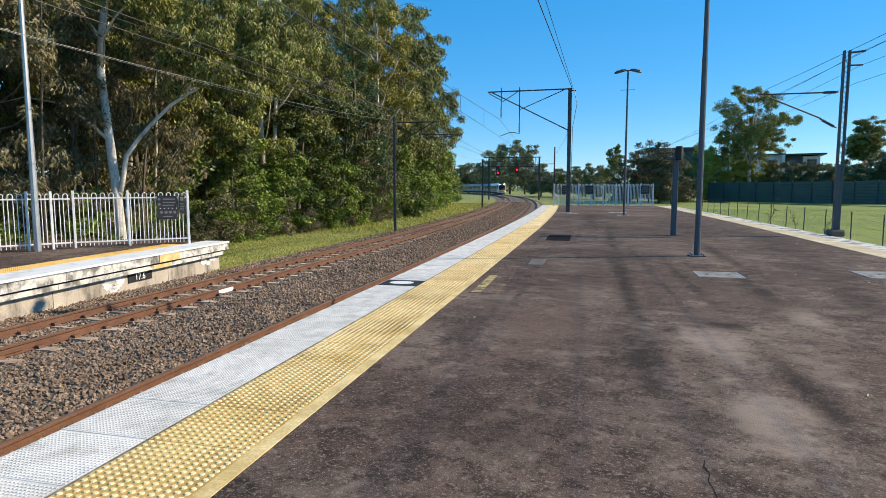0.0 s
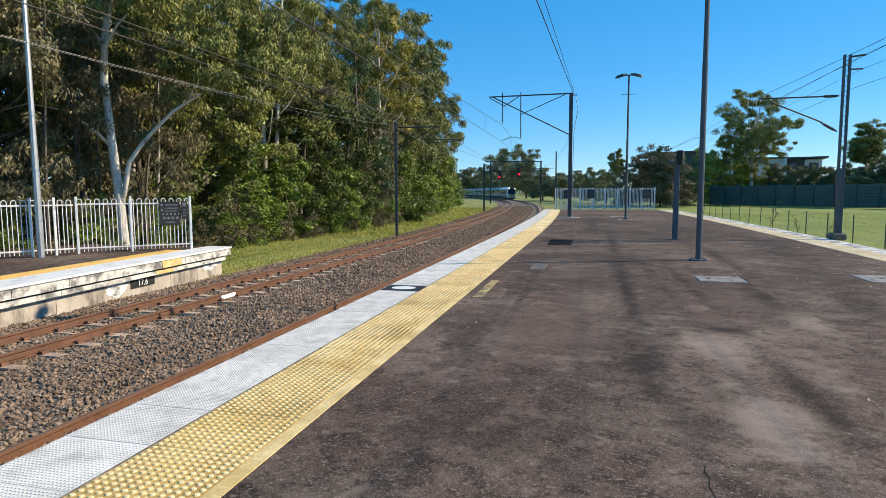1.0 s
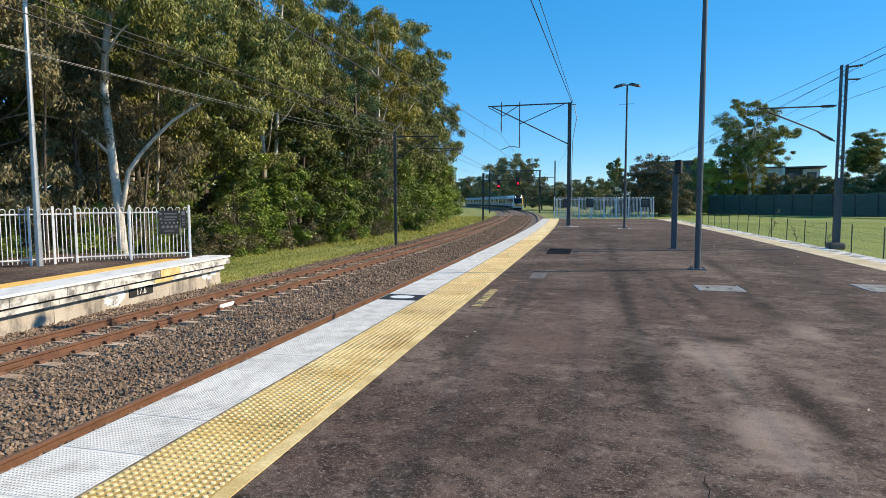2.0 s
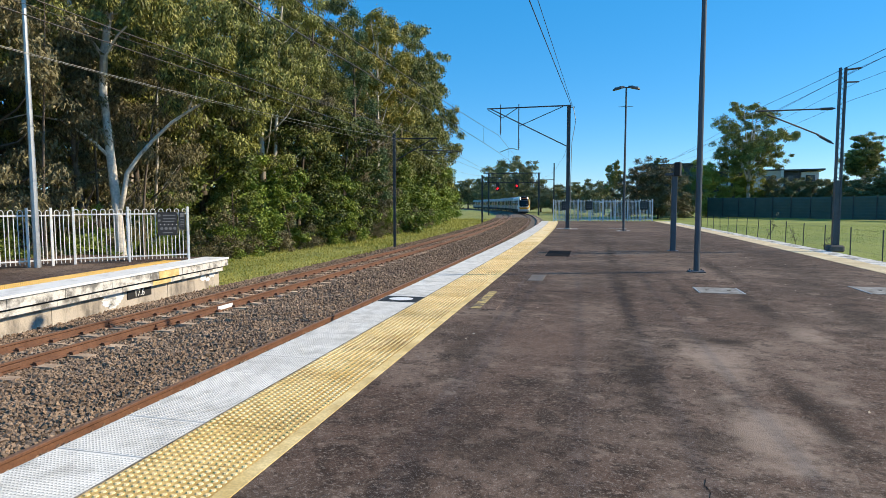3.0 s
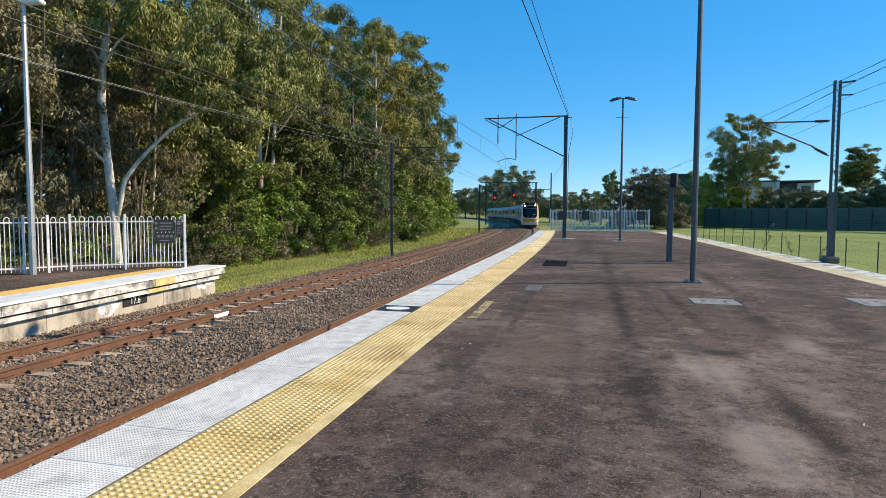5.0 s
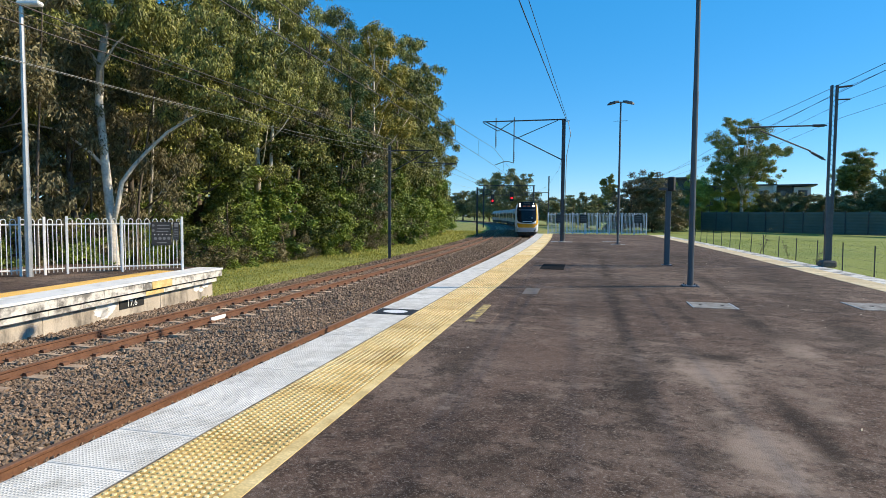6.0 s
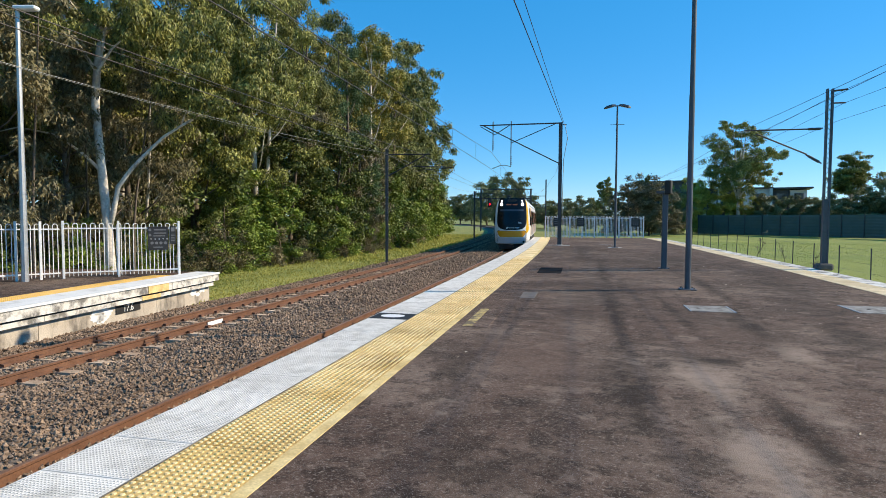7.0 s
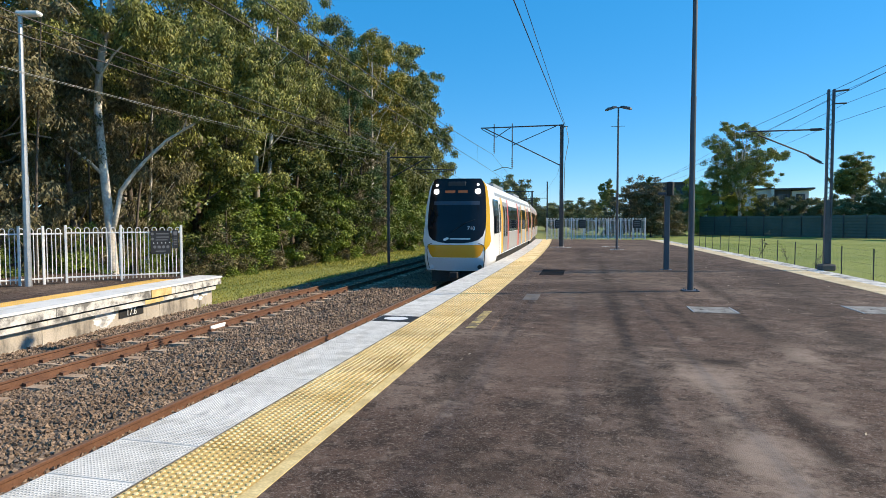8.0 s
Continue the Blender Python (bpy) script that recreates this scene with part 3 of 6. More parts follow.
def build_platform():
    top = thing("platform", 0, 0, 0, "asphalt railway platform with white edge pavers and yellow tactile strips", "platform", kind="structure")
    bm = bmesh.new()
    swept(bm, [(EDGE_L + 0.12, -1.5), (EDGE_R - 0.1, -1.5), (EDGE_R - 0.1, -0.06), (EDGE_L + 0.12, -0.06)], -8, PLAT_END, 2)
    part("platform_wall", bm, CONCRETE, top)
    bm = bmesh.new()
    swept(bm, [(YELLOW_L, -0.055), (YELLOW_R, -0.055), (YELLOW_R, 0.0), (YELLOW_L, 0.0)], -8, PLAT_END, 2)
    part("asphalt_surface", bm, ASPHALT, top, "dark weathered asphalt with stains, painted wire shadows and pale worn patches")
    bm = bmesh.new()
    swept(bm, [(YELLOW_L - 0.10, -0.055), (YELLOW_L - 0.003, -0.055), (YELLOW_L - 0.003, 0.004), (YELLOW_L - 0.10, 0.004)], -8, PLAT_END, 2)
    part("yellow_border", bm, YELLOW_PAINT, top, "plain worn yellow border strip")
    bm = bmesh.new()
    swept(bm, [(WHITE_L - 0.009, -0.02), (WHITE_L + 0.006, -0.02), (WHITE_L + 0.006, 0.0042), (WHITE_L - 0.009, 0.0042)], -4, PLAT_END - 1, 2)
    part("dirty_joint", bm, JOINT_DIRT, top, "dark dirt-filled joint")
    # edge pavers and tactile tiles, one by one
    paver = bmesh.new()
    box(paver, EDGE_L - WHITE_L + 0.0, -0.004, 0.0, 0.5985, -0.075, 0.002, 0.003)
    paver = finish(paver, "white_paver", WHITE_PAVER)
    ridged = bmesh.new()
    w = WHITE_L - EDGE_L
    box(ridged, -w, -0.004, 0.0, 0.598, -0.075, 0.0, 0.003)
    for i in range(24):
        for j in range(22):
            x0, y0 = -w + 0.02 + i * 0.0258, 0.014 + j * 0.026
            c = [ridged.verts.new((x0 + dx, y0 + dy, z)) for dx, dy, z in ((0, 0, 0.0005), (0.017, 0, 0.0005), (0.017, 0.019, 0.0005), (0, 0.019, 0.0005),
                                                                       (0.003, 0.003, 0.0030), (0.014, 0.003, 0.0030), (0.014, 0.016, 0.0030), (0.003, 0.016, 0.0030))]
            for q in ((4, 5, 6, 7), (0, 1, 5, 4), (1, 2, 6, 5), (2, 3, 7, 6), (3, 0, 4, 7)):
                ridged.faces.new([c[k] for k in q])
    ridged = finish(ridged, "white_paver", WHITE_PAVER)
    tw = YELLOW_L - 0.10 - WHITE_L
    tactile = tactile_tile(tw)
    flat = bmesh.new()
    box(flat, 0.004, tw - 0.004, 0.0, 0.596, -0.06, 0.006, 0.004)
    flat = finish(flat, "tactile_tile", YELLOW_TILE)
    s = 3.03 - 0.6 * 12
    while s < PLAT_END - 0.5:
        for name, proto, far, x in (("white_paver", ridged if s < 7.3 else paver, paver, WHITE_L), ("tactile_tile", tactile, flat, WHITE_L)):
            use = proto if -1 < s < 24 else far
            ob = new(name, use.data)
            ob.parent = top
            q = along(x, s)
            lift = 0.0 if s > 24 else 0.0015 * math.sin(s * 7.3)
            ob.matrix_basis = pose(q.x, q.y, lift, 0, 0, bearing(s))
        s += 0.6
    for ob in (paver, ridged, tactile, flat):
        bpy.data.objects.remove(ob)
    # the other edge
    wr, yr = bmesh.new(), bmesh.new()
    box(wr, WHITE_R + 0.003, EDGE_R, 0.0, 1.19, -0.09, 0.003, 0.006)
    box(yr, YELLOW_R + 0.003, WHITE_R - 0.003, 0.0, 0.596, -0.06, 0.005, 0.004)
    wr, yr = finish(wr, "edge_paver", COPING), finish(yr, "edge_tile", BEIGE_TILE)
    for proto, step in ((wr, 1.2), (yr, 0.6)):
        s = 8.0
        while s < PLAT_END - step:
            ob = new(proto.name.split(".")[0], proto.data)
            ob.parent = top
            q = along(0, s)
            ob.matrix_basis = pose(q.x, q.y, 0, 0, 0, bearing(s))
            s += step
        bpy.data.objects.remove(proto)
    # door marker painted on the pavers
    bm = bmesh.new()
    box(bm, -3.24, -2.605, 8.93, 9.47, 0.0, 0.006)
    mark = part("door_marker", bm, BLACK_PAINT, top, "black painted marker with a white oval")
    bm = bmesh.new()
    ring = [bm.verts.new((-2.93 + 0.20 * math.cos(k * math.tau / 32), 9.2 + 0.155 * math.sin(k * math.tau / 32), 0.008)) for k in range(32)]
    bm.faces.new(ring)
    part("white_oval", bm, WHITE_PAINT, mark)
    # cover plates, grates and painted marks let into the asphalt
    for name, x, y, w, d, mat_, label, cat in (("drain_grate", -0.88, 18.8, 0.70, 2.1, GRATE, "black square drain grate set in the asphalt", "grate"),
                                               ("pit_lid", 2.24, 11.35, 0.72, 0.72, LID, "pale concrete pit lid set in the asphalt", "pit lid"),
                                               ("pit_lid", 5.3, 11.95, 1.25, 0.95, LID, "large pale concrete pit lid set in the asphalt", "pit lid"),
                                               ("pit_lid", -1.02, 12.5, 0.3, 1.0, LID_DARK, "small worn pit lid set in the asphalt", "pit lid"),
                                               ("patch", -1.5, 9.45, 0.42, 1.75, ASPHALT, "rectangular asphalt repair patch", "patch")):
        holder = thing(name, x, y, 0, label, cat)
        bm = bmesh.new()
        if name == "drain_grate":
            box(bm, -w / 2, w / 2, -d / 2, d / 2, -0.03, 0.005, 0)
            part("pit", bm, GRATE, holder)
            for i in range(9):
                bm = bmesh.new()
                xx = -w / 2 + 0.04 + i * (w - 0.08) / 8
                box(bm, xx - 0.015, xx + 0.015, -d / 2, d / 2, 0.005, 0.010, 0)
                part("bar", bm, GRATE, holder)
        else:
            box(bm, -w / 2, w / 2, -d / 2, d / 2, -0.03, 0.006, 0.003)
            part("cover", bm, mat_, holder)
            if name == "pit_lid" and w > 0.5:
                for sx in (-0.25, 0.25):
                    bm = bmesh.new()
                    box(bm, sx * w - 0.03, sx * w + 0.03, -0.02, 0.02, 0.004, 0.009, 0)
                    part("lifting_slot", bm, GRATE, holder)
                for f0 in (-1, 1):
                    bm = bmesh.new()
                    box(bm, f0 * w / 2 - 0.012, f0 * w / 2 + 0.012, -d / 2, d / 2, 0.0, 0.008, 0)
                    part("frame_bar", bm, GALV, holder)
            if name == "patch":
                bm = bmesh.new()
                box(bm, -0.17, -0.03, -0.86, 0.86, 0.0, 0.009)
                part("yellow_stripe", bm, WORN_STRIPE, holder, "worn yellow painted stripe")
    # crack lines and repair joints
    rng = random.Random(7)
    for x, y, n, dx, dy in ((0.62, 2.75, 10, 0.004, 0.085), (0.3, 16.2, 3, 0.6, 0.0), (2.9, 6.0, 14, 0.05, 0.08)):
        bm = bmesh.new()
        pts = []
        for i in range(n):
            pts.append((x + dx * i + rng.uniform(-0.02, 0.02), y + dy * i))
        for (ax, ay), (bx, by) in zip(pts, pts[1:]):
            v = [bm.verts.new(p) for p in ((ax, ay, 0.0025), (ax + 0.0035, ay, 0.0025), (bx + 0.0035, by + 0.002, 0.0025), (bx, by, 0.0025))]
            bm.faces.new(v)
        part("crack", bm, GRATE, top)


def build_ramp():
    """The gravel ramp that leads down from the platform end."""
    bm = bmesh.new()
    rows = []
    for s in (PLAT_END, 60, 66, 72, 80):
        z = -0.02 - (s - PLAT_END) / 26 * 1.05
        rows.append([bm.verts.new(along(x, s) + Vector((0, 0, zz))) for x, zz in ((-2.4, z), (2.6, z), (3.2, -1.3), (-3.0, -1.3))])
    for a, b in zip(rows, rows[1:]):
        for k in range(4):
            bm.faces.new((a[k], a[(k + 1) % 4], b[(k + 1) % 4], b[k]))
    bm.faces.new(rows[0])
    bm.faces.new(rows[-1])
    tagged(finish(bm, "ramp", DIRT_PATH), "pale gravel ramp down from the platform end", "ramp", kind="structure")


def build_litter():
    rng = random.Random(11)
    bm = bmesh.new()
    v = [bm.verts.new(p) for p in ((-0.045, 0, 0.002), (-0.01, 0.014, 0.012), (0.045, 0.004, 0.02), (0.0, -0.014, 0.004))]
    bm.faces.new(v)
    bm.faces.new([bm.verts.new(Vector(q.co) + Vector((0, 0, -0.003))) for q in reversed(v)])
    proto = finish(bm, "dry_leaf", LEAF_LITTER)
    tagged(proto, "small dry fallen leaf on the asphalt", "leaf", "fallen leaves")
    proto.matrix_basis = pose(2.02, 4.92, 0.004, 0, 0, 60) @ Matrix.Scale(0.55, 4)
    spots = [(-1.34, 6.62), (-1.30, 6.9), (1.0, 10.8), (4.4, 10.9), (5.9, 14.5), (5.2, 15.6), (4.9, 16.2), (3.6, 17.6)]
    for _ in range(48):
        spots.append((rng.uniform(2.5, 6.1), rng.uniform(9, 24)) if rng.random() < 0.75 else (rng.uniform(-1.2, 4), rng.uniform(4, 20)))
    for x, y in spots:
        copy_thing(proto, pose(x, y, 0.004, rng.uniform(-10, 10), 0, rng.uniform(0, 360)) @ Matrix.Scale(rng.uniform(0.5, 1.0), 4))


# ---- the platform across the line ----
LZ = -0.2


def build_left_platform():
    top = thing("platform_across", 0, 0, 0, "old concrete platform with a white painted edge across the line", "platform", kind="structure")
    edge = lambda y: -10.73 - 0.09 * (y - 8.9)

    def slab(name, in0, in1, z0, z1, y0, y1, mat_, label="", par=None):
        bm = bmesh.new()
        v = [bm.verts.new((edge(y) - d, y, z)) for y in (y0, y1) for d in (in0, in1) for z in (z0, z1)]
        for q in ((0, 1, 3, 2), (4, 6, 7, 5), (0, 4, 5, 1), (2, 3, 7, 6), (0, 2, 6, 4), (1, 5, 7, 3)):
            bm.faces.new([v[k] for k in q])
        return part(name, bm, mat_, par or top, label)
    slab("core", 0.3, 9, -1.5, LZ - 0.02, -4, 17.2, CONCRETE)
    slab("asphalt_surface", 1.45, 9, LZ - 0.06, LZ, -4, 17.3, ASPHALT)
    slab("tactile_bed", 0.86, 1.45, LZ - 0.06, LZ - 0.004, -4, 15.9, YELLOW_PAINT, "yellow tactile strip")
    tile = tactile_tile(0.59, ORANGE_TILE, YELLOW_PAINT)
    y = 4.0
    while y < 15.4:
        ob = new("tactile_tile", tile.data)
        ob.parent = top
        ob.matrix_basis = pose(edge(y) - 1.45, y, LZ + 0.001, 0, 0, 5.14)
        y += 0.6
    bpy.data.objects.remove(tile)
    slab("white_edge", -0.02, 0.855, LZ - 0.05, LZ + 0.003, -4, 17.45, EDGE_WHITE, "bright white painted platform edge")
    slab("end_surface", 0.86, 1.45, LZ - 0.06, LZ + 0.001, 15.9, 17.3, ASPHALT)
    y = -4.0
    k = 0
    while y < 17.3:
        y1 = min(y + 1.45, 17.45)
        slab("coping_block", 0.02, 0.5, LZ - 0.26, LZ - 0.055, y + 0.01, y1 - 0.004, COPING)
        y = y1
    # black slab stands in for the shade between coping and ledge
    slab("gap", 0.12, 0.5, LZ - 0.31, LZ - 0.26, -4, 17.3, BLACK_PAINT)
    y = -4.0
    while y < 17.2:
        y1 = min(y + 2.05, 17.25)
        slab("ledge_block", 0.10, 0.5, LZ - 0.42, LZ - 0.31, y + 0.006, y1 - 0.006, COPING)
        slab("wall_panel", 0.26, 0.6, -1.4, LZ - 0.42, y + 0.008, y1 - 0.008, CONCRETE)
        y = y1
    # painted plate with the figures, paint patches
    slab("dark_plate", 0.235, 0.262, -0.87, -0.64, 12.75, 13.7, BLACK_PAINT, "black painted patch with white figures")
    curve = bpy.data.curves.new("figures", "FONT")
    curve.body = "17.6"
    curve.size = 0.24
    curve.extrude = 0.004
    curve.align_x = "CENTER"
    txt = new("figures_curve", curve)
    bpy.context.view_layer.update()
    me = bpy.data.meshes.new_from_object(txt.evaluated_get(bpy.context.evaluated_depsgraph_get()))
    bpy.data.objects.remove(txt)
    me.materials.append(WHITE_PAINT)
    fig = new("figures", me)
    fig.parent = top
    fig.matrix_basis = Matrix.Translation((edge(13.2) - 0.225, 13.2, -0.83)) @ pose(0, 0, 0, 0, 0, 95.1) @ pose(0, 0, 0, 90)
    slab("yellow_patch", 0.0, 0.02, LZ - 0.255, LZ - 0.06, 13.75, 14.65, YELLOW_PAINT, "yellow painted patch on the coping")
    slab("yellow_patch", 0.095, 0.1, LZ - 0.42, LZ - 0.31, 13.6, 14.4, YELLOW_PAINT, "yellow painted patch on the ledge")
    rng = random.Random(3)
    for y0, y1, z0, z1 in ((11.85, 12.4, -0.98, -0.64), (12.1, 12.65, -0.9, -0.61), (11.9, 12.25, -0.8, -0.60), (12.0, 12.5, -1.0, -0.8), (16.1, 16.5, -0.85, -0.64), (16.6, 17.0, -0.8, -0.63), (16.4, 16.7, -0.9, -0.75)):
        bm = bmesh.new()
        ring = []
        for k in range(22):
            r = rng.uniform(0.65, 1.1)
            y = (y0 + y1) / 2 + (y1 - y0) / 2 * r * math.cos(k * math.tau / 22)
            ring.append((edge(y) - 0.25, y, (z0 + z1) / 2 + (z1 - z0) / 2 * r * math.sin(k * math.tau / 22)))
        front = [bm.verts.new(p) for p in ring]
        back = [bm.verts.new((p[0] - 0.012, p[1], p[2])) for p in ring]
        bm.faces.new(front)
        for k in range(22):
            bm.faces.new((front[k], front[(k + 1) % 22], back[(k + 1) % 22], back[k]))
        part("white_paint_patch", bm, WHITE_PAINT, top, "white paint splashed on the wall")


# ---- fences ----
def hoop_data(name, width, height, r=0.011):
    bm = bmesh.new()
    pts = [(-width / 2, 0, 0.06), (-width / 2, 0, height - width / 2)]
    for k in range(1, 6):
        a = math.pi - k * math.pi / 6
        pts.append((width / 2 * math.cos(a), 0, height - width / 2 + width / 2 * math.sin(a)))
    pts += [(width / 2, 0, height - width / 2), (width / 2, 0, 0.06)]
    tube(bm, pts, r, 6)
    bmesh.ops.recalc_face_normals(bm, faces=bm.faces)
    me = bpy.data.meshes.new(name)
    bm.to_mesh(me)
    me.materials.append(FENCE_WHITE)
    return me


def hoop_fence(a, b, z, height, pitch, posts, label, r=0.011):
    a, b = Vector((*a, 0)), Vector((*b, 0))
    run = b - a
    length = run.length
    rz = math.degrees(math.atan2(run.y, run.x))
    top = thing("hoop_top_fence", a.x, a.y, z, label, "fence", "hoop-top fences", rz)
    me = hoop_data("hoop", pitch * 0.56, height - 0.02, r)
    n = int(length / pitch)
    for i in range(n):
        ob = new("hoop", me)
        ob.parent = top
        ob.matrix_basis = pose((i + 0.5) * length / n, 0, 0)
    for zz in (0.17, height - 0.17):
        bm = bmesh.new()
        box(bm, 0, length, -0.02, 0.02, zz - 0.02, zz + 0.02, 0.004)
        part("rail", bm, FENCE_WHITE, top)
    for p in posts:
        bm = bmesh.new()
        box(bm, p * length - 0.032, p * length + 0.032, -0.032, 0.032, 0, height + 0.05, 0.006)
        part("post", bm, FENCE_WHITE, top)
    return top


def sign(x, y, z, rz, w, h, label, rows):
    top = thing("sign", x, y, z, label, "sign", "", rz)
    bm = bmesh.new()
    box(bm, -w / 2, w / 2, -0.006, 0.006, 0, h, 0.002)
    part("panel", bm, SIGN_BLACK, top)
    for kind_, cx, cz, sw, sh, mat_ in rows:
        bm = bmesh.new()
        if kind_ == "dot":
            bm.faces.new([bm.verts.new((cx * w + sw * math.cos(k * math.tau / 16), -0.009, cz * h + sw * math.sin(k * math.tau / 16))) for k in range(16)])
            part("symbol", bm, mat_, top)
        else:
            box(bm, (cx - sw / 2) * w, (cx + sw / 2) * w, -0.009, -0.005, (cz - sh / 2) * h, (cz + sh / 2) * h)
            part("text_bar", bm, mat_, top)
    return top


def build_fences():
    hoop_fence((-18.2, 8.66), (-14.53, 14.29), LZ, 1.60, 0.215, (0.05, 0.5, 0.845, 0.93), "white steel hoop-top fence behind the platform across the line")
    hoop_fence((-14.50, 14.33), (-12.25, 16.48), LZ, 1.62, 0.215, (0.01, 0.46, 0.995), "white steel hoop-top fence panel with signs at the platform end")
    rows = [("bar", 0.1, 0.86, 0.62, 0.05, SIGN_GREY), ("bar", 0.1, 0.72, 0.62, 0.05, SIGN_GREY), ("dot", -0.4, 0.86, 0.04, 0, SIGN_GREY), ("dot", -0.4, 0.64, 0.04, 0, SIGN_GREY),
            ("bar", 0.05, 0.60, 0.6, 0.04, SIGN_GREY), ("bar", 0.0, 0.12, 0.5, 0.04, SIGN_GREY)]
    for k in range(4):
        rows.append(("dot", -0.3 + k * 0.22, 0.3, 0.045, 0, SIGN_GREY))
    for k in range(5):
        rows.append(("bar", -0.35 + k * 0.2, 0.47, 0.04, 0.04, WHITE_PAINT))
    sign(-12.66, 16.03, LZ + 0.78, 43.7, 0.56, 0.72, "black notice sign with rows of grey symbols on a white fence", rows)
    sign(-12.36, 16.32, LZ + 0.95, 43.7, 0.17, 0.56, "narrow black notice sign fixed to a white fence",
         [("bar", 0, 0.82, 0.6, 0.22, SIGN_GREY)] + [("bar", 0, 0.2 + 0.09 * k, 0.6, 0.03, SIGN_GREY) for k in range(5)])
    # the far end of the platform
    a, b = (-2.93, 52.3), (5.33, 54.2)
    posts = [k / 8 for k in range(9)]
    hoop_fence(a, b, 0.0, 1.86, 0.235, posts, "white steel hoop-top fence with gates across the platform end", 0.019)
    for t, w, label in ((0.045, 0.0, ""), (0.12, 0.62, "black notice sign on the gate fence"), (0.36, 0.60, "pale grey notice sign on the gate fence"), (0.915, 0.70, "black notice sign on the gate fence")):
        if w:
            sign(a[0] + (b[0] - a[0]) * t, a[1] + (b[1] - a[1]) * t - 0.05, 1.0, 13, w, 0.72, label,
                 [("bar", 0, 0.8, 0.7, 0.06, SIGN_GREY), ("bar", 0, 0.55, 0.8, 0.06, SIGN_GREY), ("dot", -0.25, 0.3, 0.05, 0, SIGN_GREY), ("dot", 0.0, 0.3, 0.05, 0, SIGN_GREY),
                  ("dot", 0.25, 0.3, 0.05, 0, SIGN_GREY)])
    # wire fence on the field
    top = thing("wire_fence", 12.4, 0, GROUND_Z - 0.08, "low wire fence on thin dark steel pickets beside the field", "fence")
    ys = [23 + 3.3 * k for k in range(17)]
    for y in ys:
        bm = bmesh.new()
        box(bm, -0.025, 0.025, -0.004, 0.004, 0, 1.55)
        box(bm, -0.004, 0.004, 0.004, 0.03, 0, 1.55)
        ob = part("picket", bm, DARK_STEEL, top)
        ob.matrix_basis = pose(0.0, y, 0, random.uniform(-2, 2), random.uniform(-2, 2))
    for z in (0.45, 0.85, 1.2, 1.45):
        bm = bmesh.new()
        tube(bm, [(0.0, y, z + 0.01 * math.sin(y)) for y in ys], 0.004, 4)
        part("wire", bm, DARK_STEEL, top)
    # tall green sheet fence beyond the field
    a, b = Vector((22.0, 122.3, 0)), Vector((58.0, 81.0, 0))
    run = b - a
    rz = math.degrees(math.atan2(run.y, run.x))
    top = thing("sheet_fence", a.x, a.y, GROUND_Z + 0.15, "tall dark green ribbed steel sheet fence beyond the field", "fence", "", rz)
    n = 17
    w = run.length / n
    panel, post = bmesh.new(), bmesh.new()
    prof = [(0.03, 0.0)]
    for k in range(15):
        prof += [(-0.025 if k % 2 else 0.0, k * 0.23 + 0.02), (-0.025 if k % 2 else 0.0, k * 0.23 + 0.21)]
    prof.append((0.03, 3.45))
    ends = [[panel.verts.new((x, y, z)) for y, z in prof] for x in (0.0, w - 0.1)]
    for k in range(len(prof)):
        panel.faces.new((ends[0][k], ends[0][(k + 1) % len(prof)], ends[1][(k + 1) % len(prof)], ends[1][k]))
    panel.faces.new(ends[0])
    panel.faces.new(ends[1])
    box(post, -0.09, 0.02, -0.14, 0.05, 0, 3.6)
    panel, post = finish(panel, "panel", GREEN_FENCE), finish(post, "post", DARK_STEEL)
    for i in range(n):
        for proto in (panel, post):
            ob = new(proto.name.split(".")[0], proto.data)
            ob.parent = top
            ob.matrix_basis = pose(i * w + 0.05, 0, 0)
    for proto in (panel, post):
        bpy.data.objects.remove(proto)
    # pale bit of fence deep by the wood's edge
    top = thing("picket_fence", -29.2, 114.0, GROUND_Z, "short pale timber picket fence at the edge of the wood", "fence", "", 70)
    for i in range(14):
        bm = bmesh.new()
        box(bm, i * 0.32, i * 0.32 + 0.2, -0.02, 0.02, 0, 2.2)
        part("picket", bm, FENCE_WHITE, top)


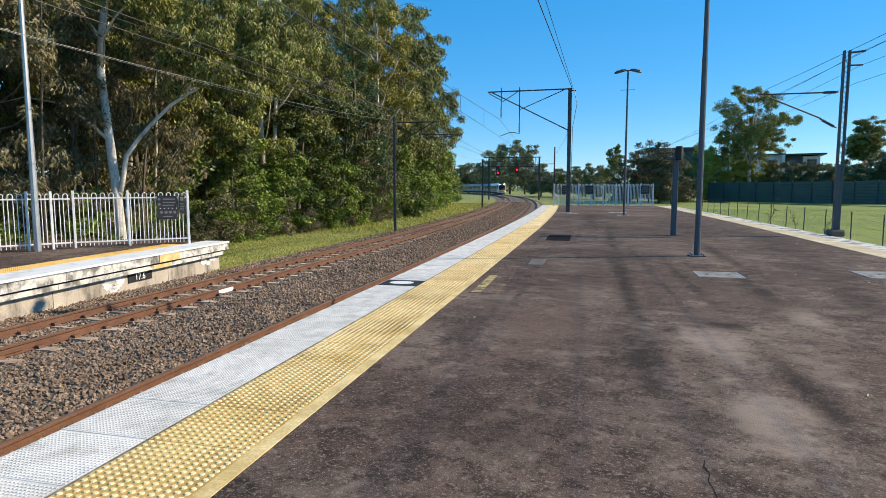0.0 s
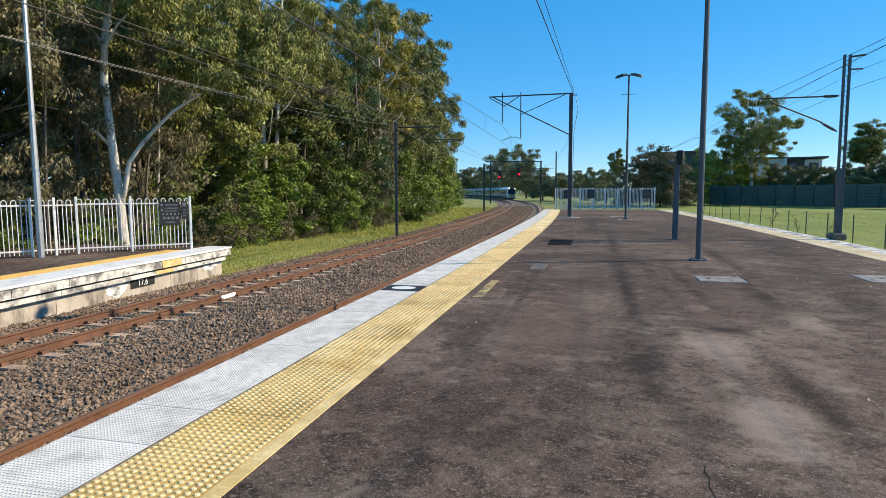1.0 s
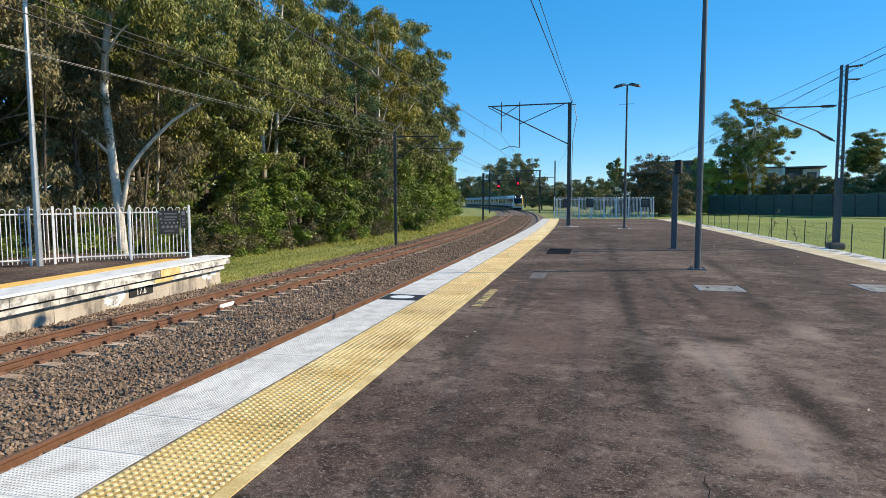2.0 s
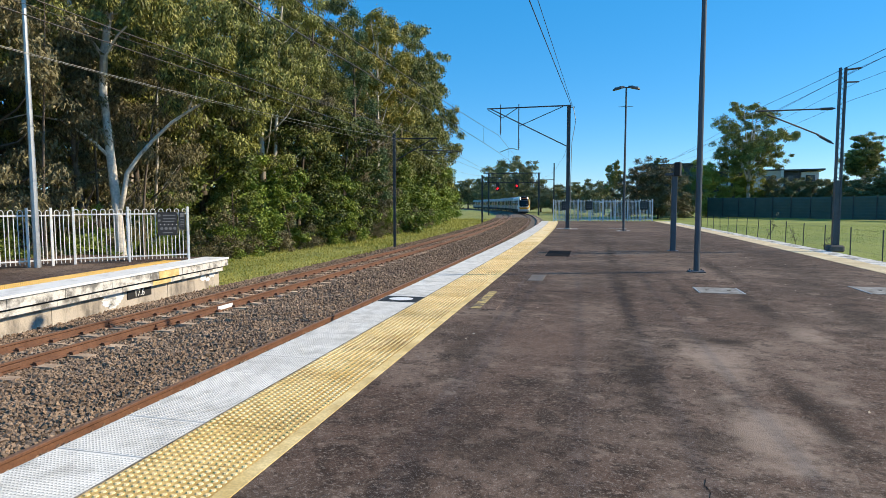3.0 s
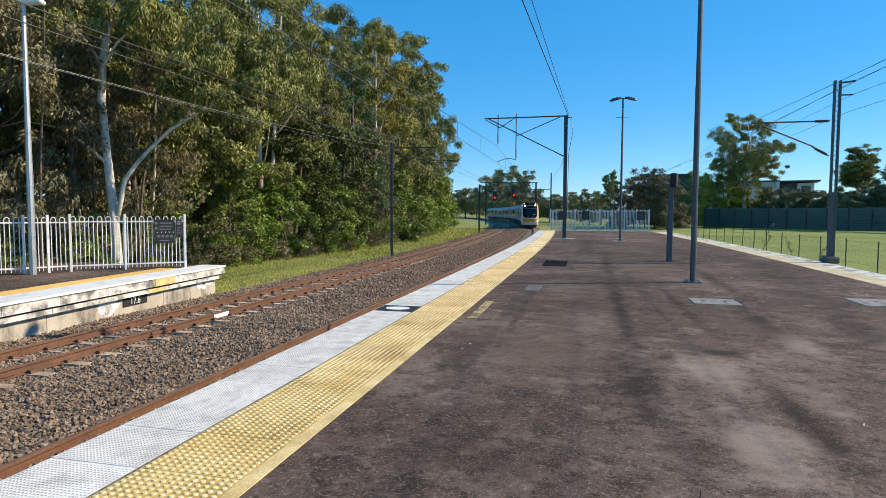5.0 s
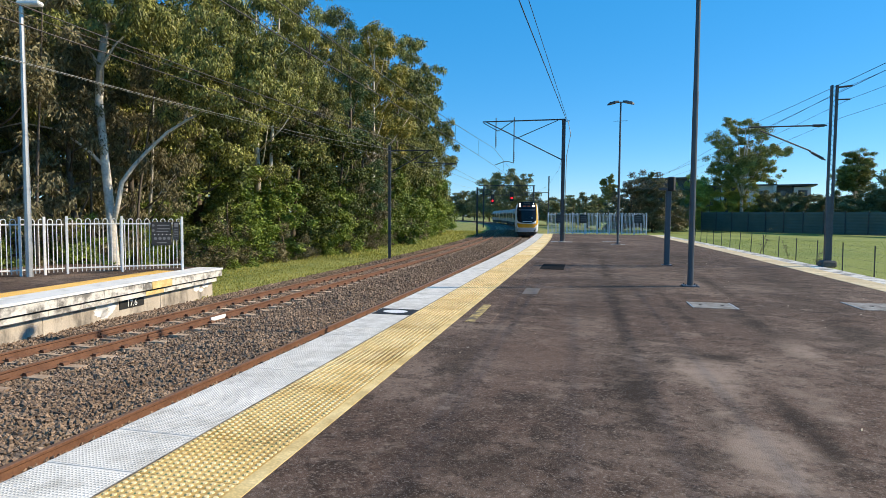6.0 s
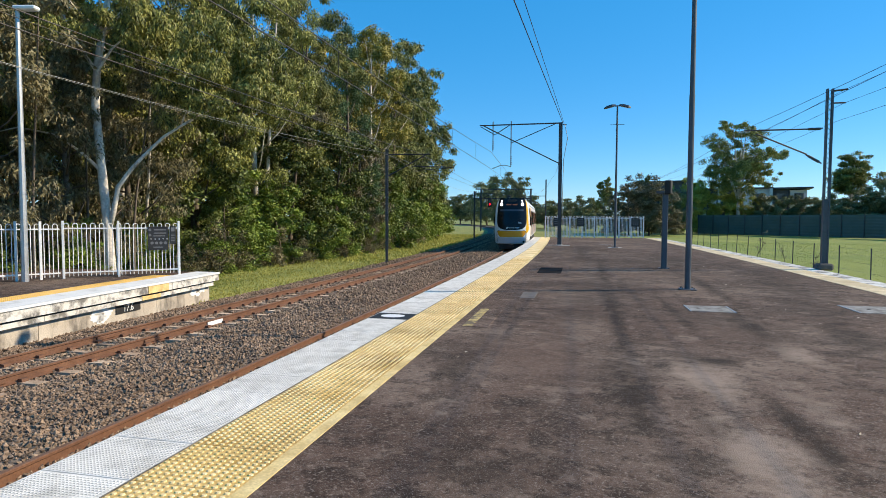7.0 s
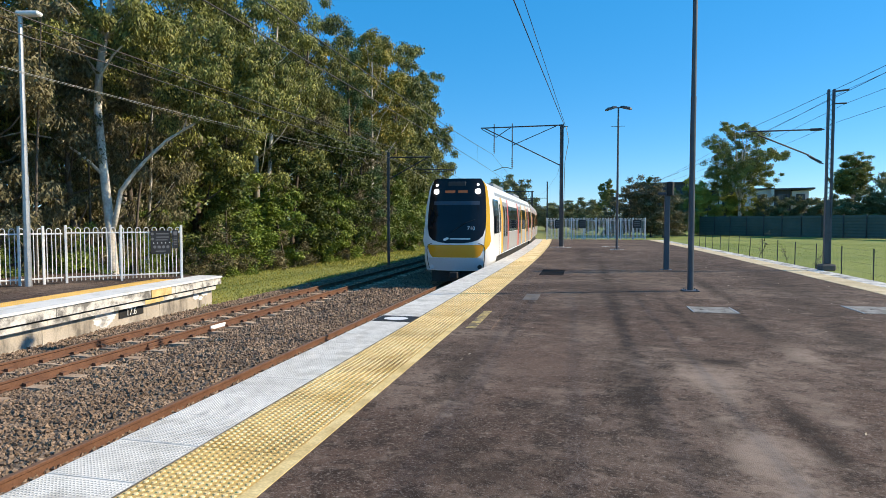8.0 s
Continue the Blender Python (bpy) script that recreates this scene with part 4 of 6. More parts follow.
# ---- poles, masts and wires ----
def double_lamp(x, y, height, label, bracket=6.87):
    top = thing("platform_lamp", x, y, 0, label, "lamp post", "platform lamps")
    bm = bmesh.new()
    rod(bm, (0, 0, 0), (0, 0, height * 0.55), 0.066, 0.060, 12)
    rod(bm, (0, 0, height * 0.55), (0, 0, height), 0.055, 0.045, 12)
    part("pole", bm, GREY_POLE, top, smooth=False)
    bm = bmesh.new()
    box(bm, -0.17, 0.17, -0.17, 0.17, 0.0, 0.025, 0.005)
    for sx in (-0.12, 0.12):
        for sy in (-0.12, 0.12):
            rod(bm, (sx, sy, 0.02), (sx, sy, 0.06), 0.016, None, 6)
    part("base_plate", bm, GREY_POLE, top)
    bm = bmesh.new()
    box(bm, -0.6, 0.6, -0.03, 0.03, height - 0.03, height + 0.03, 0.01)
    part("cross_arm", bm, GREY_POLE, top)
    bm = bmesh.new()
    rod(bm, (-0.38, 0, bracket), (0.38, 0, bracket), 0.012, None, 6)
    part("bracket", bm, DARK_STEEL, top)
    for side in (-1, 1):
        turn = pose(0, 0, height + 0.06, 0, 14 if side > 0 else -14, 0)
        bm = bmesh.new()
        ends = ((0.10, 0.08, 0.05), (0.30, 0.17, 0.09), (0.62, 0.16, 0.07), (0.74, 0.09, 0.025))
        rings = [[bm.verts.new(turn @ Vector((side * u, v, z))) for v, z in ((-w, -0.03), (w, -0.03), (w * 0.7, h), (-w * 0.7, h))] for u, w, h in ends]
        for a, b in zip(rings, rings[1:]):
            for k in range(4):
                bm.faces.new((a[k], a[(k + 1) % 4], b[(k + 1) % 4], b[k]))
        bm.faces.new(rings[0])
        bm.faces.new(rings[-1])
        head = part("lamp_head", bm, GREY_POLE, top)
        bm = bmesh.new()
        box(bm, 0.3, 0.62, -0.11, 0.11, -0.044, -0.033, 0, turn if side > 0 else turn @ pose(0, 0, 0, 0, 0, 180))
        part("lens", bm, SIGN_GREY, head)
    return top


def column(name, x, y, z0, z1, w, d, material, label, category, group="", rz=0):
    """An H-section column on a footing."""
    top = thing(name, x, y, z0, label, category, group, rz)
    h = z1 - z0
    bm = bmesh.new()
    box(bm, -w / 2, w / 2, -d / 2, -d / 2 + 0.02, 0, h)
    box(bm, -w / 2, w / 2, d / 2 - 0.02, d / 2, 0, h)
    box(bm, -0.012, 0.012, -d / 2 + 0.02, d / 2 - 0.02, 0, h)
    part("column", bm, material, top)
    bm = bmesh.new()
    box(bm, -w * 0.9, w * 0.9, -d * 0.9, d * 0.9, -0.25, 0.05, 0.02)
    part("footing", bm, CONCRETE, top)
    return top


def insulator(bm, a, b, r=0.055, discs=5):
    a, b = Vector(a), Vector(b)
    rod(bm, a, b, 0.02, None, 6)
    for k in range(discs):
        p = a.lerp(b, 0.2 + 0.6 * k / (discs - 1))
        q = (b - a).normalized() * 0.025
        rod(bm, p - q, p + q, r, None, 10)


def cantilever(top, reach, beam_z, strut_z, sx, hang=True):
    """Beam, strut, braces and hangers of a mast's bracket, reaching to the side sx."""
    P = lambda u, z: (sx * u, 0, z)
    bm = bmesh.new()
    rod(bm, P(0.1, beam_z), P(reach, beam_z - 0.03), 0.042, 0.038, 8)
    part("beam", bm, DARK_STEEL, top)
    bm = bmesh.new()
    rod(bm, P(0.1, strut_z), P(reach - 0.25, beam_z - 0.06), 0.034, None, 8)
    part("strut", bm, DARK_STEEL, top)
    if hang:
        for u0, z0, u1, z1 in ((0.35, beam_z - 0.05, 3.0, beam_z - 1.15), (3.1, beam_z - 0.05, 4.0, beam_z - 0.62), (4.9, beam_z - 0.1, 4.0, beam_z - 0.62)):
            bm = bmesh.new()
            rod(bm, P(u0, z0), P(u1, z1), 0.024, None, 6)
            part("brace", bm, DARK_STEEL, top)
        for u, z1, name in ((4.12, beam_z - 1.65, "hanger"), (3.0, beam_z - 2.6, "hanger")):
            bm = bmesh.new()
            rod(bm, P(u, beam_z + 0.2), P(u, z1 + 0.75), 0.03, None, 8)
            hg = part(name, bm, DARK_STEEL, top)
            bm = bmesh.new()
            insulator(bm, P(u, z1 + 0.8), P(u, z1))
            part("insulator", bm, DARK_STEEL, hg)
        bm = bmesh.new()
        tube(bm, [P(3.0, beam_z - 2.6), P(3.3, beam_z - 2.5), P(3.6, beam_z - 2.5), P(4.15, beam_z - 2.7)], 0.02, 6)
        part("steady_arm", bm, DARK_STEEL, top)


def wire(pts, r, label, material=None):
    bm = bmesh.new()
    tube(bm, pts, r, 5)
    ob = finish(bm, "overhead_wire", material or WIRE)
    tagged(ob, label, "wire", "overhead wires")


def spans(x, supports, z_at, sag, r, label, material=None, per=8):
    pts = []
    for a, b in zip(supports, supports[1:]):
        for k in range(per):
            f = k / per
            s = a + (b - a) * f
            pts.append(along(x, s) + Vector((0, 0, z_at - sag * 4 * f * (1 - f))))
    pts.append(along(x, supports[-1]) + Vector((0, 0, z_at)))
    wire(pts, r, label, material)


def build_overhead():
    double_lamp(2.38, 14.39, 7.9, "tall grey steel platform lamp with two flat heads")
    double_lamp(1.92, 35.0, 7.9, "tall grey steel platform lamp with two flat heads")
    # post with an equipment box
    top = thing("equipment_post", 2.66, 20.5, 0, "grey post carrying a black equipment box on the platform", "post")
    bm = bmesh.new()
    box(bm, -0.085, 0.085, -0.06, 0.06, 0, 2.45, 0.012)
    box(bm, -0.16, 0.16, -0.14, 0.14, 0, 0.02)
    part("post", bm, GREY_POLE, top)
    bm = bmesh.new()
    box(bm, -0.26, 0.0, -0.15, 0.15, 2.42, 2.50, 0.01, pose(0, 0, 0, 0, 0, -20))
    part("monitor_hood", bm, GREY_POLE, top)
    bm = bmesh.new()
    box(bm, 0.0, 0.19, -0.13, 0.13, 2.40, 2.84, 0.02, pose(0, 0, 0, 0, 0, -20))
    part("equipment_box", bm, BLACK_PAINT, top)
    # white painted footings
    for x, y, w, d in ((1.92, 35.0, 0.75, 0.5), (1.75, 38.6, 1.1, 0.35), (-1.25, 37.2, 1.3, 0.5)):
        bm = bmesh.new()
        box(bm, -w / 2, w / 2, -d / 2, d / 2, 0.0, 0.012, 0.003)
        tagged(finish(bm, "footing_plate", COPING), "pale painted footing on the asphalt", "footing").matrix_basis = pose(x, y, 0)
    # masts
    m1 = column("overhead_mast", -1.24, 37.35, 0, 7.45, 0.22, 0.22, DARK_STEEL, "dark steel overhead line mast standing on the platform", "mast", "overhead masts", 1.3)
    cantilever(m1, 4.95, 7.42, 5.0, -1)
    bm = bmesh.new()
    rod(bm, (0.0, -0.1, 7.3), (0.35, -0.1, 7.3), 0.03, None, 6)
    part("top_bracket", bm, DARK_STEEL, m1)
    bm = bmesh.new()
    tube(bm, [(0.25, -0.15, 7.3), (0.42, -0.15, 6.5), (0.2, -0.15, 5.2), (0.16, -0.15, 3.0), (0.16, -0.15, 0.1)], 0.018, 6)
    part("cable", bm, PALE_WIRE, m1, "pale cable down the mast")
    p = along(-1.85, 86)
    m2 = column("overhead_mast", p.x, p.y, GROUND_Z, 7.2, 0.16, 0.5, DARK_STEEL, "dark steel overhead line mast by the line", "mast", "overhead masts", 5)
    cantilever(m2, 3.6, 6.0, 4.2, -1, False)
    m3 = column("overhead_mast", -11.16, 33.9, GROUND_Z, 5.65, 0.14, 0.14, GREY_POLE, "slim grey overhead line mast by the wood", "mast", "overhead masts", 1)
    cantilever(m3, 2.6, 6.45, 5.2, 1, False)
    bm = bmesh.new()
    rod(bm, (1.5, 0, 5.75), (4.0, 0, 5.65), 0.028, None, 6)
    rod(bm, (4.0, 0, 5.65), (4.05, 0, 5.45), 0.02, None, 6)
    rod(bm, (1.9, 0, 5.5), (3.9, 0, 5.62), 0.018, None, 6)
    part("register_arm", bm, DARK_STEEL, m3)
    p = along(TRACK_X - 4.38 - 2.4, 81)
    m4 = column("overhead_mast", p.x, p.y, GROUND_Z, 5.4, 0.22, 0.22, DARK_STEEL, "slim dark overhead line mast by the line", "mast", "overhead masts", 4)
    cantilever(m4, 2.7, 6.2, 5.0, 1, False)
    # lattice mast
    top = thing("lattice_mast", 7.66, 21.5, 0, "grey lattice steel mast on a concrete base at the platform edge", "mast", "overhead masts")
    for sx in (-0.075, 0.075):
        bm = bmesh.new()
        box(bm, sx - 0.022, sx + 0.022, -0.07, 0.07, 0.2, 5.75)
        part("leg", bm, GREY_POLE, top)
    bm = bmesh.new()
    box(bm, -0.07, 0.07, -0.05, 0.05, 0.2, 2.25)
    part("lower_plate", bm, GREY_POLE, top)
    n = 22
    for i in range(n):
        z0 = 2.25 + i * 3.4 / n
        s_ = 1 if i % 2 else -1
        bm = bmesh.new()
        rod(bm, (-0.07 * s_, 0.0, z0), (0.07 * s_, 0.0, z0 + 3.4 / n), 0.012, None, 4)
        part("lacing_bar", bm, GREY_POLE, top)
    bm = bmesh.new()
    box(bm, -0.22, 0.22, -0.22, 0.22, -0.02, 0.20, 0.05)
    part("concrete_base", bm, LID_DARK, top)
    for z0, z1, u in ((4.50, 4.50, -2.45), (3.40, 4.38, -2.1)):
        bm = bmesh.new()
        rod(bm, (-0.6, 0, z0 + (z1 - z0) * 0.3), (u, 0, z1), 0.024, None, 6)
        arm = part("arm", bm, DARK_STEEL, top)
        bm = bmesh.new()
        insulator(bm, (-0.17, 0, z0), (-0.65, 0, z0 + (z1 - z0) * 0.3), 0.045, 6)
        part("insulator", bm, DARK_STEEL, arm)
    bm = bmesh.new()
    rod(bm, (0.1, 0, 5.68), (0.5, 0, 5.72), 0.03, None, 6)
    rod(bm, (0.1, 0, 5.3), (0.45, 0, 5.3), 0.025, None, 6)
    part("top_arm", bm, DARK_STEEL, top)
    # lamp on the platform across the line
    top = thing("street_lamp", -14.81, 13.42, LZ, "tall galvanised lamp post with a single flat head", "lamp post")
    bm = bmesh.new()
    rod(bm, (0, 0, 0), (0, 0, 3.0), 0.09, 0.082, 8)
    rod(bm, (0, 0, 3.0), (0, 0, 7.35), 0.076, 0.055, 8)
    part("pole", bm, GALV, top)
    bm = bmesh.new()
    box(bm, -0.08, 0.56, -0.12, 0.12, 7.3, 7.42, 0.035, pose(0, 0, 0, 0, 0, 12))
    part("lamp_head", bm, WHITE_PAINT, top)
    # wires over the line
    near = [-12, 37.35, 86, 135, 190, 250]
    spans(-5.3, near, 5.78, 0.5, 0.011, "dark carrying wire over the near track")
    spans(-5.3, near, 4.72, 0.0, 0.011, "dark contact wire over the near track")
    for a, b in zip(near[:3], near[1:4]):
        for k in range(1, 8):
            f = k / 8
            q = along(-5.3, a + (b - a) * f)
            zt = 5.78 - 0.5 * 4 * f * (1 - f)
            wire([(q.x, q.y, 4.72), (q.x, q.y, zt)], 0.006, "thin dropper between two overhead wires")
    far = [-14, 33.9, 81, 130, 185, 250]
    spans(-9.05, far, 5.4, 0.45, 0.011, "dark carrying wire over the far track")
    spans(-9.05, far, 4.65, 0.0, 0.011, "dark contact wire over the far track")
    spans(-11.1, far, 5.45, 0.85, 0.0075, "pale feeder wire along the wood", PALE_WIRE, 12)
    spans(-11.0, [-14, 33.9], 5.0, 0.45, 0.004, "pale feeder wire along the wood", PALE_WIRE, 12)
    spans(-11.6, [-14, 33.9], 6.6, 0.85, 0.008, "thin dark wire along the wood", None, 12)
    for x0, x1, r in ((-2.76, -1.10, 0.017), (-2.24, -1.04, 0.011)):
        wire([(x0, -12, 7.4), ((x0 + x1) / 2, 12.7, 7.38), (x1, 37.35, 7.4)], r, "dark earth wire from mast to mast")
    spans(-1.10, near[1:4], 7.35, 0.40, 0.012, "dark earth wire from mast to mast", None, 12)
    right = [-16, 21.5, 70, 120]
    for x, z, sag in ((8.1, 5.72, 0.25), (8.1, 5.3, 0.3), (5.35, 4.62, 0.3), (5.5, 4.35, 0.0), (7.95, 4.75, 0.25)):
        spans(x, right, z, sag, 0.006, "dark overhead wire beside the field", None, 10)
    # signal bridge
    a, b = along(-1.75, 137), along(-13.0, 137)
    top = thing("signal_bridge", a.x, a.y, GROUND_Z, "dark steel lattice signal bridge over both tracks", "signal bridge", "", bearing(137) + 180)
    span_ = (b - a).length
    for x in (0, span_):
        bm = bmesh.new()
        box(bm, x - 0.16, x + 0.16, -0.3, -0.22, 0, 9.6)
        box(bm, x - 0.16, x + 0.16, 0.22, 0.3, 0, 9.6)
        box(bm, x - 0.04, x + 0.04, -0.22, 0.22, 0, 9.6)
        part("leg", bm, DARK_STEEL, top)
    for z in (7.4, 9.5):
        for y in (-0.35, 0.35):
            bm = bmesh.new()
            box(bm, -0.3, span_ + 1.2, y - 0.07, y + 0.07, z - 0.08, z + 0.08)
            part("chord", bm, DARK_STEEL, top)
    for i in range(13):
        bm = bmesh.new()
        x0 = i * span_ / 13
        rod(bm, (x0, -0.35, 7.4), (x0 + span_ / 13, -0.35, 7.4 + 2.1), 0.04, None, 4)
        rod(bm, (x0, -0.35, 7.4), (x0, -0.35, 9.5), 0.04, None, 4)
        part("lattice_bar", bm, DARK_STEEL, top)
    bm = bmesh.new()
    box(bm, 0, span_, -0.3, 0.3, 7.3, 7.36)
    part("walkway", bm, DARK_STEEL, top)
    for x, z in ((4.95, 6.9), (9.25, 6.3)):
        bm = bmesh.new()
        box(bm, x - 0.42, x + 0.42, 0.45, 0.62, z - 0.9, z + 1.2, 0.1)
        rod(bm, (x, 0.4, z + 1.0), (x, 0.4, 7.4), 0.06, None, 6)
        head = part("signal_head", bm, SIGN_BLACK, top)
        bm = bmesh.new()
        rod(bm, (x, 0.6, z - 0.25), (x, 0.78, z - 0.25), 0.19, None, 16)
        part("red_lamp", bm, RED_LIGHT, head, "lit red signal lamp")


RED_LIGHT = glow("red_signal_light", (1.0, 0.01, 0.02), 3.0)

# ---- trees ----


def leaf_cloud(rng, centres, radii, per, length, width, droop):
    """Single leaves round clump centres, as long triangles in two."""
    n = len(centres) * per
    c = np.repeat(np.asarray(centres, float), per, 0)
    r = np.repeat(np.asarray(radii, float), per)[:, None]
    d = rng.normal(0, 1, (n, 3))
    d /= np.linalg.norm(d, axis=1, keepdims=True)
    p = c + d * r * (rng.random((n, 1)) ** 0.45) * np.array((1, 1, 0.75))
    a = rng.normal(0, 1, (n, 3))
    a[:, 2] = a[:, 2] * 0.6 - droop
    a /= np.linalg.norm(a, axis=1, keepdims=True)
    b = np.cross(a, d + rng.normal(0, 0.42, (n, 3)))      # blades turn their faces outwards
    b /= np.linalg.norm(b, axis=1, keepdims=True) + 1e-9
    ln = length * rng.uniform(0.6, 1.4, (n, 1))
    w = width * rng.uniform(0.6, 1.4, (n, 1))
    v = np.stack([p - b * w * 0.5, p + b * w * 0.5, p + a * ln], 1)
    v[:, 0] += a * ln * 0.35
    v[:, 1] += a * ln * 0.35
    tip = p
    v = np.concatenate([v[:, :2], tip[:, None], v[:, 2:]], 1)      # side, side, stalk, tip
    return v


def leaf_mesh(name, v, material, quads=False):
    n = len(v)
    i = np.arange(n) * 4
    me = bpy.data.meshes.new(name)
    if quads:
        verts = v.reshape(-1, 3)
        faces = np.stack([i + 2, i, i + 3, i + 1], 1)
    else:
        verts = v[:, [0, 1, 3]].reshape(-1, 3)
        j = np.arange(n) * 3
        faces = np.stack([j, j + 1, j + 2], 1)
    k = faces.shape[1]
    me.vertices.add(len(verts))
    me.vertices.foreach_set("co", verts.astype(np.float32).ravel())
    me.loops.add(n * k)
    me.loops.foreach_set("vertex_index", faces.astype(np.int32).ravel())
    me.polygons.add(n)
    me.polygons.foreach_set("loop_start", np.arange(0, n * k, k, dtype=np.int32))
    me.update(calc_edges=True)
    me.validate()
    me.materials.append(material)
    return me


def make_tree(name, label, category, group, height, low, spread, clumps, per, clump_r, leaf, bark, seed, droop=0.8, length=0.30, width=0.10, trunk_r=0.22,
              shape="round", lean=0.3, stems=1):
    """A tapered trunk with limbs that reach each group of leaf clumps."""
    rng = np.random.default_rng(seed)
    top = thing(name, 0, 0, 0, label, category, group)
    wood = bmesh.new()
    centres, radii = [], []
    bend = rng.uniform(-lean, lean, 2)
    spine = lambda f: Vector((bend[0] * f * f * 2 + 0.15 * math.sin(f * 5 + seed), bend[1] * f * f * 2, height * f))
    for st in range(stems):
        off = Vector((0, 0, 0)) if st == 0 else Vector((rng.uniform(-1, 1), rng.uniform(-1, 1), 0)) * spread * 0.4
        pts = [spine(f) + off * f ** 0.6 for f in np.linspace(0, 0.94, 9)]
        pts[0].z = -0.3
        tube(wood, pts, [trunk_r * (1.25 if k == 0 else 1) * (1 - 0.85 * k / 8) / (1 + 0.4 * st) for k in range(9)], 8)
    groups = max(6, clumps // 5)
    for g in range(groups):
        f = low / height + (1 - low / height) * (g + rng.uniform(0, 1)) / groups
        f = min(f, 0.985)
        u = (f - low / height) / (1 - low / height)
        if shape == "round":
            r = spread * (0.35 + 0.75 * math.sin(math.pi * min(1, 0.18 + 0.78 * u)))
        elif shape == "cone":
            r = spread * (1.05 - u) + 0.25
        else:
            r = spread * math.sqrt(max(0.05, 1 - u * u))
        a = g * 2.4 + rng.uniform(-0.5, 0.5)
        out = r * rng.uniform(0.55, 1.0)
        base = spine(max(0.12, f - 0.16 * rng.uniform(0.6, 1.3)))
        tip = spine(f) + Vector((out * math.cos(a), out * math.sin(a), rng.uniform(-0.4, 0.6) - (0.6 if shape == "cone" else 0)))
        mid = base.lerp(tip, 0.55) + Vector((0, 0, -0.12 * out if shape != "cone" else 0))
        if trunk_r > 0.09 or stems > 1:
            tube(wood, [base, mid, tip], [max(0.02, trunk_r * 0.42 * (1 - 0.7 * f)), max(0.015, trunk_r * 0.25 * (1 - 0.7 * f)), 0.012], 5)
        for k in range(max(1, clumps // groups)):
            q = tip + Vector(rng.normal(0, 1, 3)) * clump_r * (0.75 if shape != "cone" else 0.4)
            if k % 3 == 2:
                q = base.lerp(tip, rng.uniform(0.45, 0.85)) + Vector(rng.normal(0, 1, 3)) * clump_r * 0.5
            centres.append(q)
            radii.append(clump_r * rng.uniform(0.55, 1.15))
    part("trunk", wood, bark, top, smooth=True)
    crown = new("crown", leaf_mesh("crown", leaf_cloud(rng, centres, radii, per, length, width, droop), leaf))
    crown.parent = top
    return top


def airy_tree(label, group, height, fork, spread, mains, twigs, per, leaf, seed, trunk_r=0.32, lump=1.0):
    """An open eucalypt: a few upswept limbs, each with side branches that end in dense lumps of leaves with sky between."""
    rng = np.random.default_rng(seed)
    top = thing("eucalypt_tree", 0, 0, 0, label, "tree", group)
    wood = bmesh.new()
    tube(wood, [(0, 0, -0.3), (0.1, 0, fork * 0.5), (0, 0.1, fork)], [trunk_r * 1.2, trunk_r, trunk_r * 0.85], 8)
    centres, radii = [], []
    rise = height - fork
    for m in range(mains):
        a = m * math.tau / mains + rng.uniform(-0.4, 0.4)
        lean = (0.15 if m % 3 == 0 else rng.uniform(0.55, 0.8)) * spread
        up = rise * ((0.97 if m % 3 == 0 else rng.uniform(0.55, 0.8)))
        P = [Vector((lean * f ** 1.3 * math.cos(a + 0.3 * f), lean * f ** 1.3 * math.sin(a + 0.3 * f), fork + up * f)) for f in np.linspace(0, 1, 7)]
        tube(wood, P, [trunk_r * 0.55 * (1 - 0.85 * k / 6) + 0.02 for k in range(7)], 6)
        for t in range(twigs):
            f = 0.30 + 0.70 * (t + rng.random()) / twigs
            k = min(5, int(f * 6))
            base = P[k].lerp(P[k + 1], f * 6 - k)
            b = a + rng.uniform(-1.9, 1.9)
            out = spread * rng.uniform(0.25, 0.55) * (1.15 - 0.55 * f)
            tip = base + Vector((out * math.cos(b), out * math.sin(b), rng.uniform(-0.03, 0.10) * rise))
            tip.z = min(tip.z, height - 0.3)
            tube(wood, [base, base.lerp(tip, 0.55) + Vector((0, 0, 0.05 * out)), tip], [0.07 * trunk_r / 0.32, 0.045 * trunk_r / 0.32, 0.015], 5)
            size = lump * rng.uniform(0.6, 1.15)
            for _ in range(7):
                centres.append(tip + Vector(rng.normal(0, 1, 3) * (0.95, 0.95, 0.45)) * size)
                radii.append(0.62 * size * rng.uniform(0.7, 1.2))
    part("trunk", wood, BARK_PALE, top, smooth=True)
    crown = new("crown", leaf_mesh("crown", leaf_cloud(rng, centres, radii, per, 0.34, 0.14, 0.6), leaf))
    crown.parent = top
    return top


def put(proto, x, y, scale, turn, z=None, tall=1.0):
    m = pose(x, y, GROUND_Z - 0.05 if z is None else z, 0, 0, turn) @ Matrix.Diagonal((scale, scale, scale * tall, 1))
    return copy_thing(proto, m)


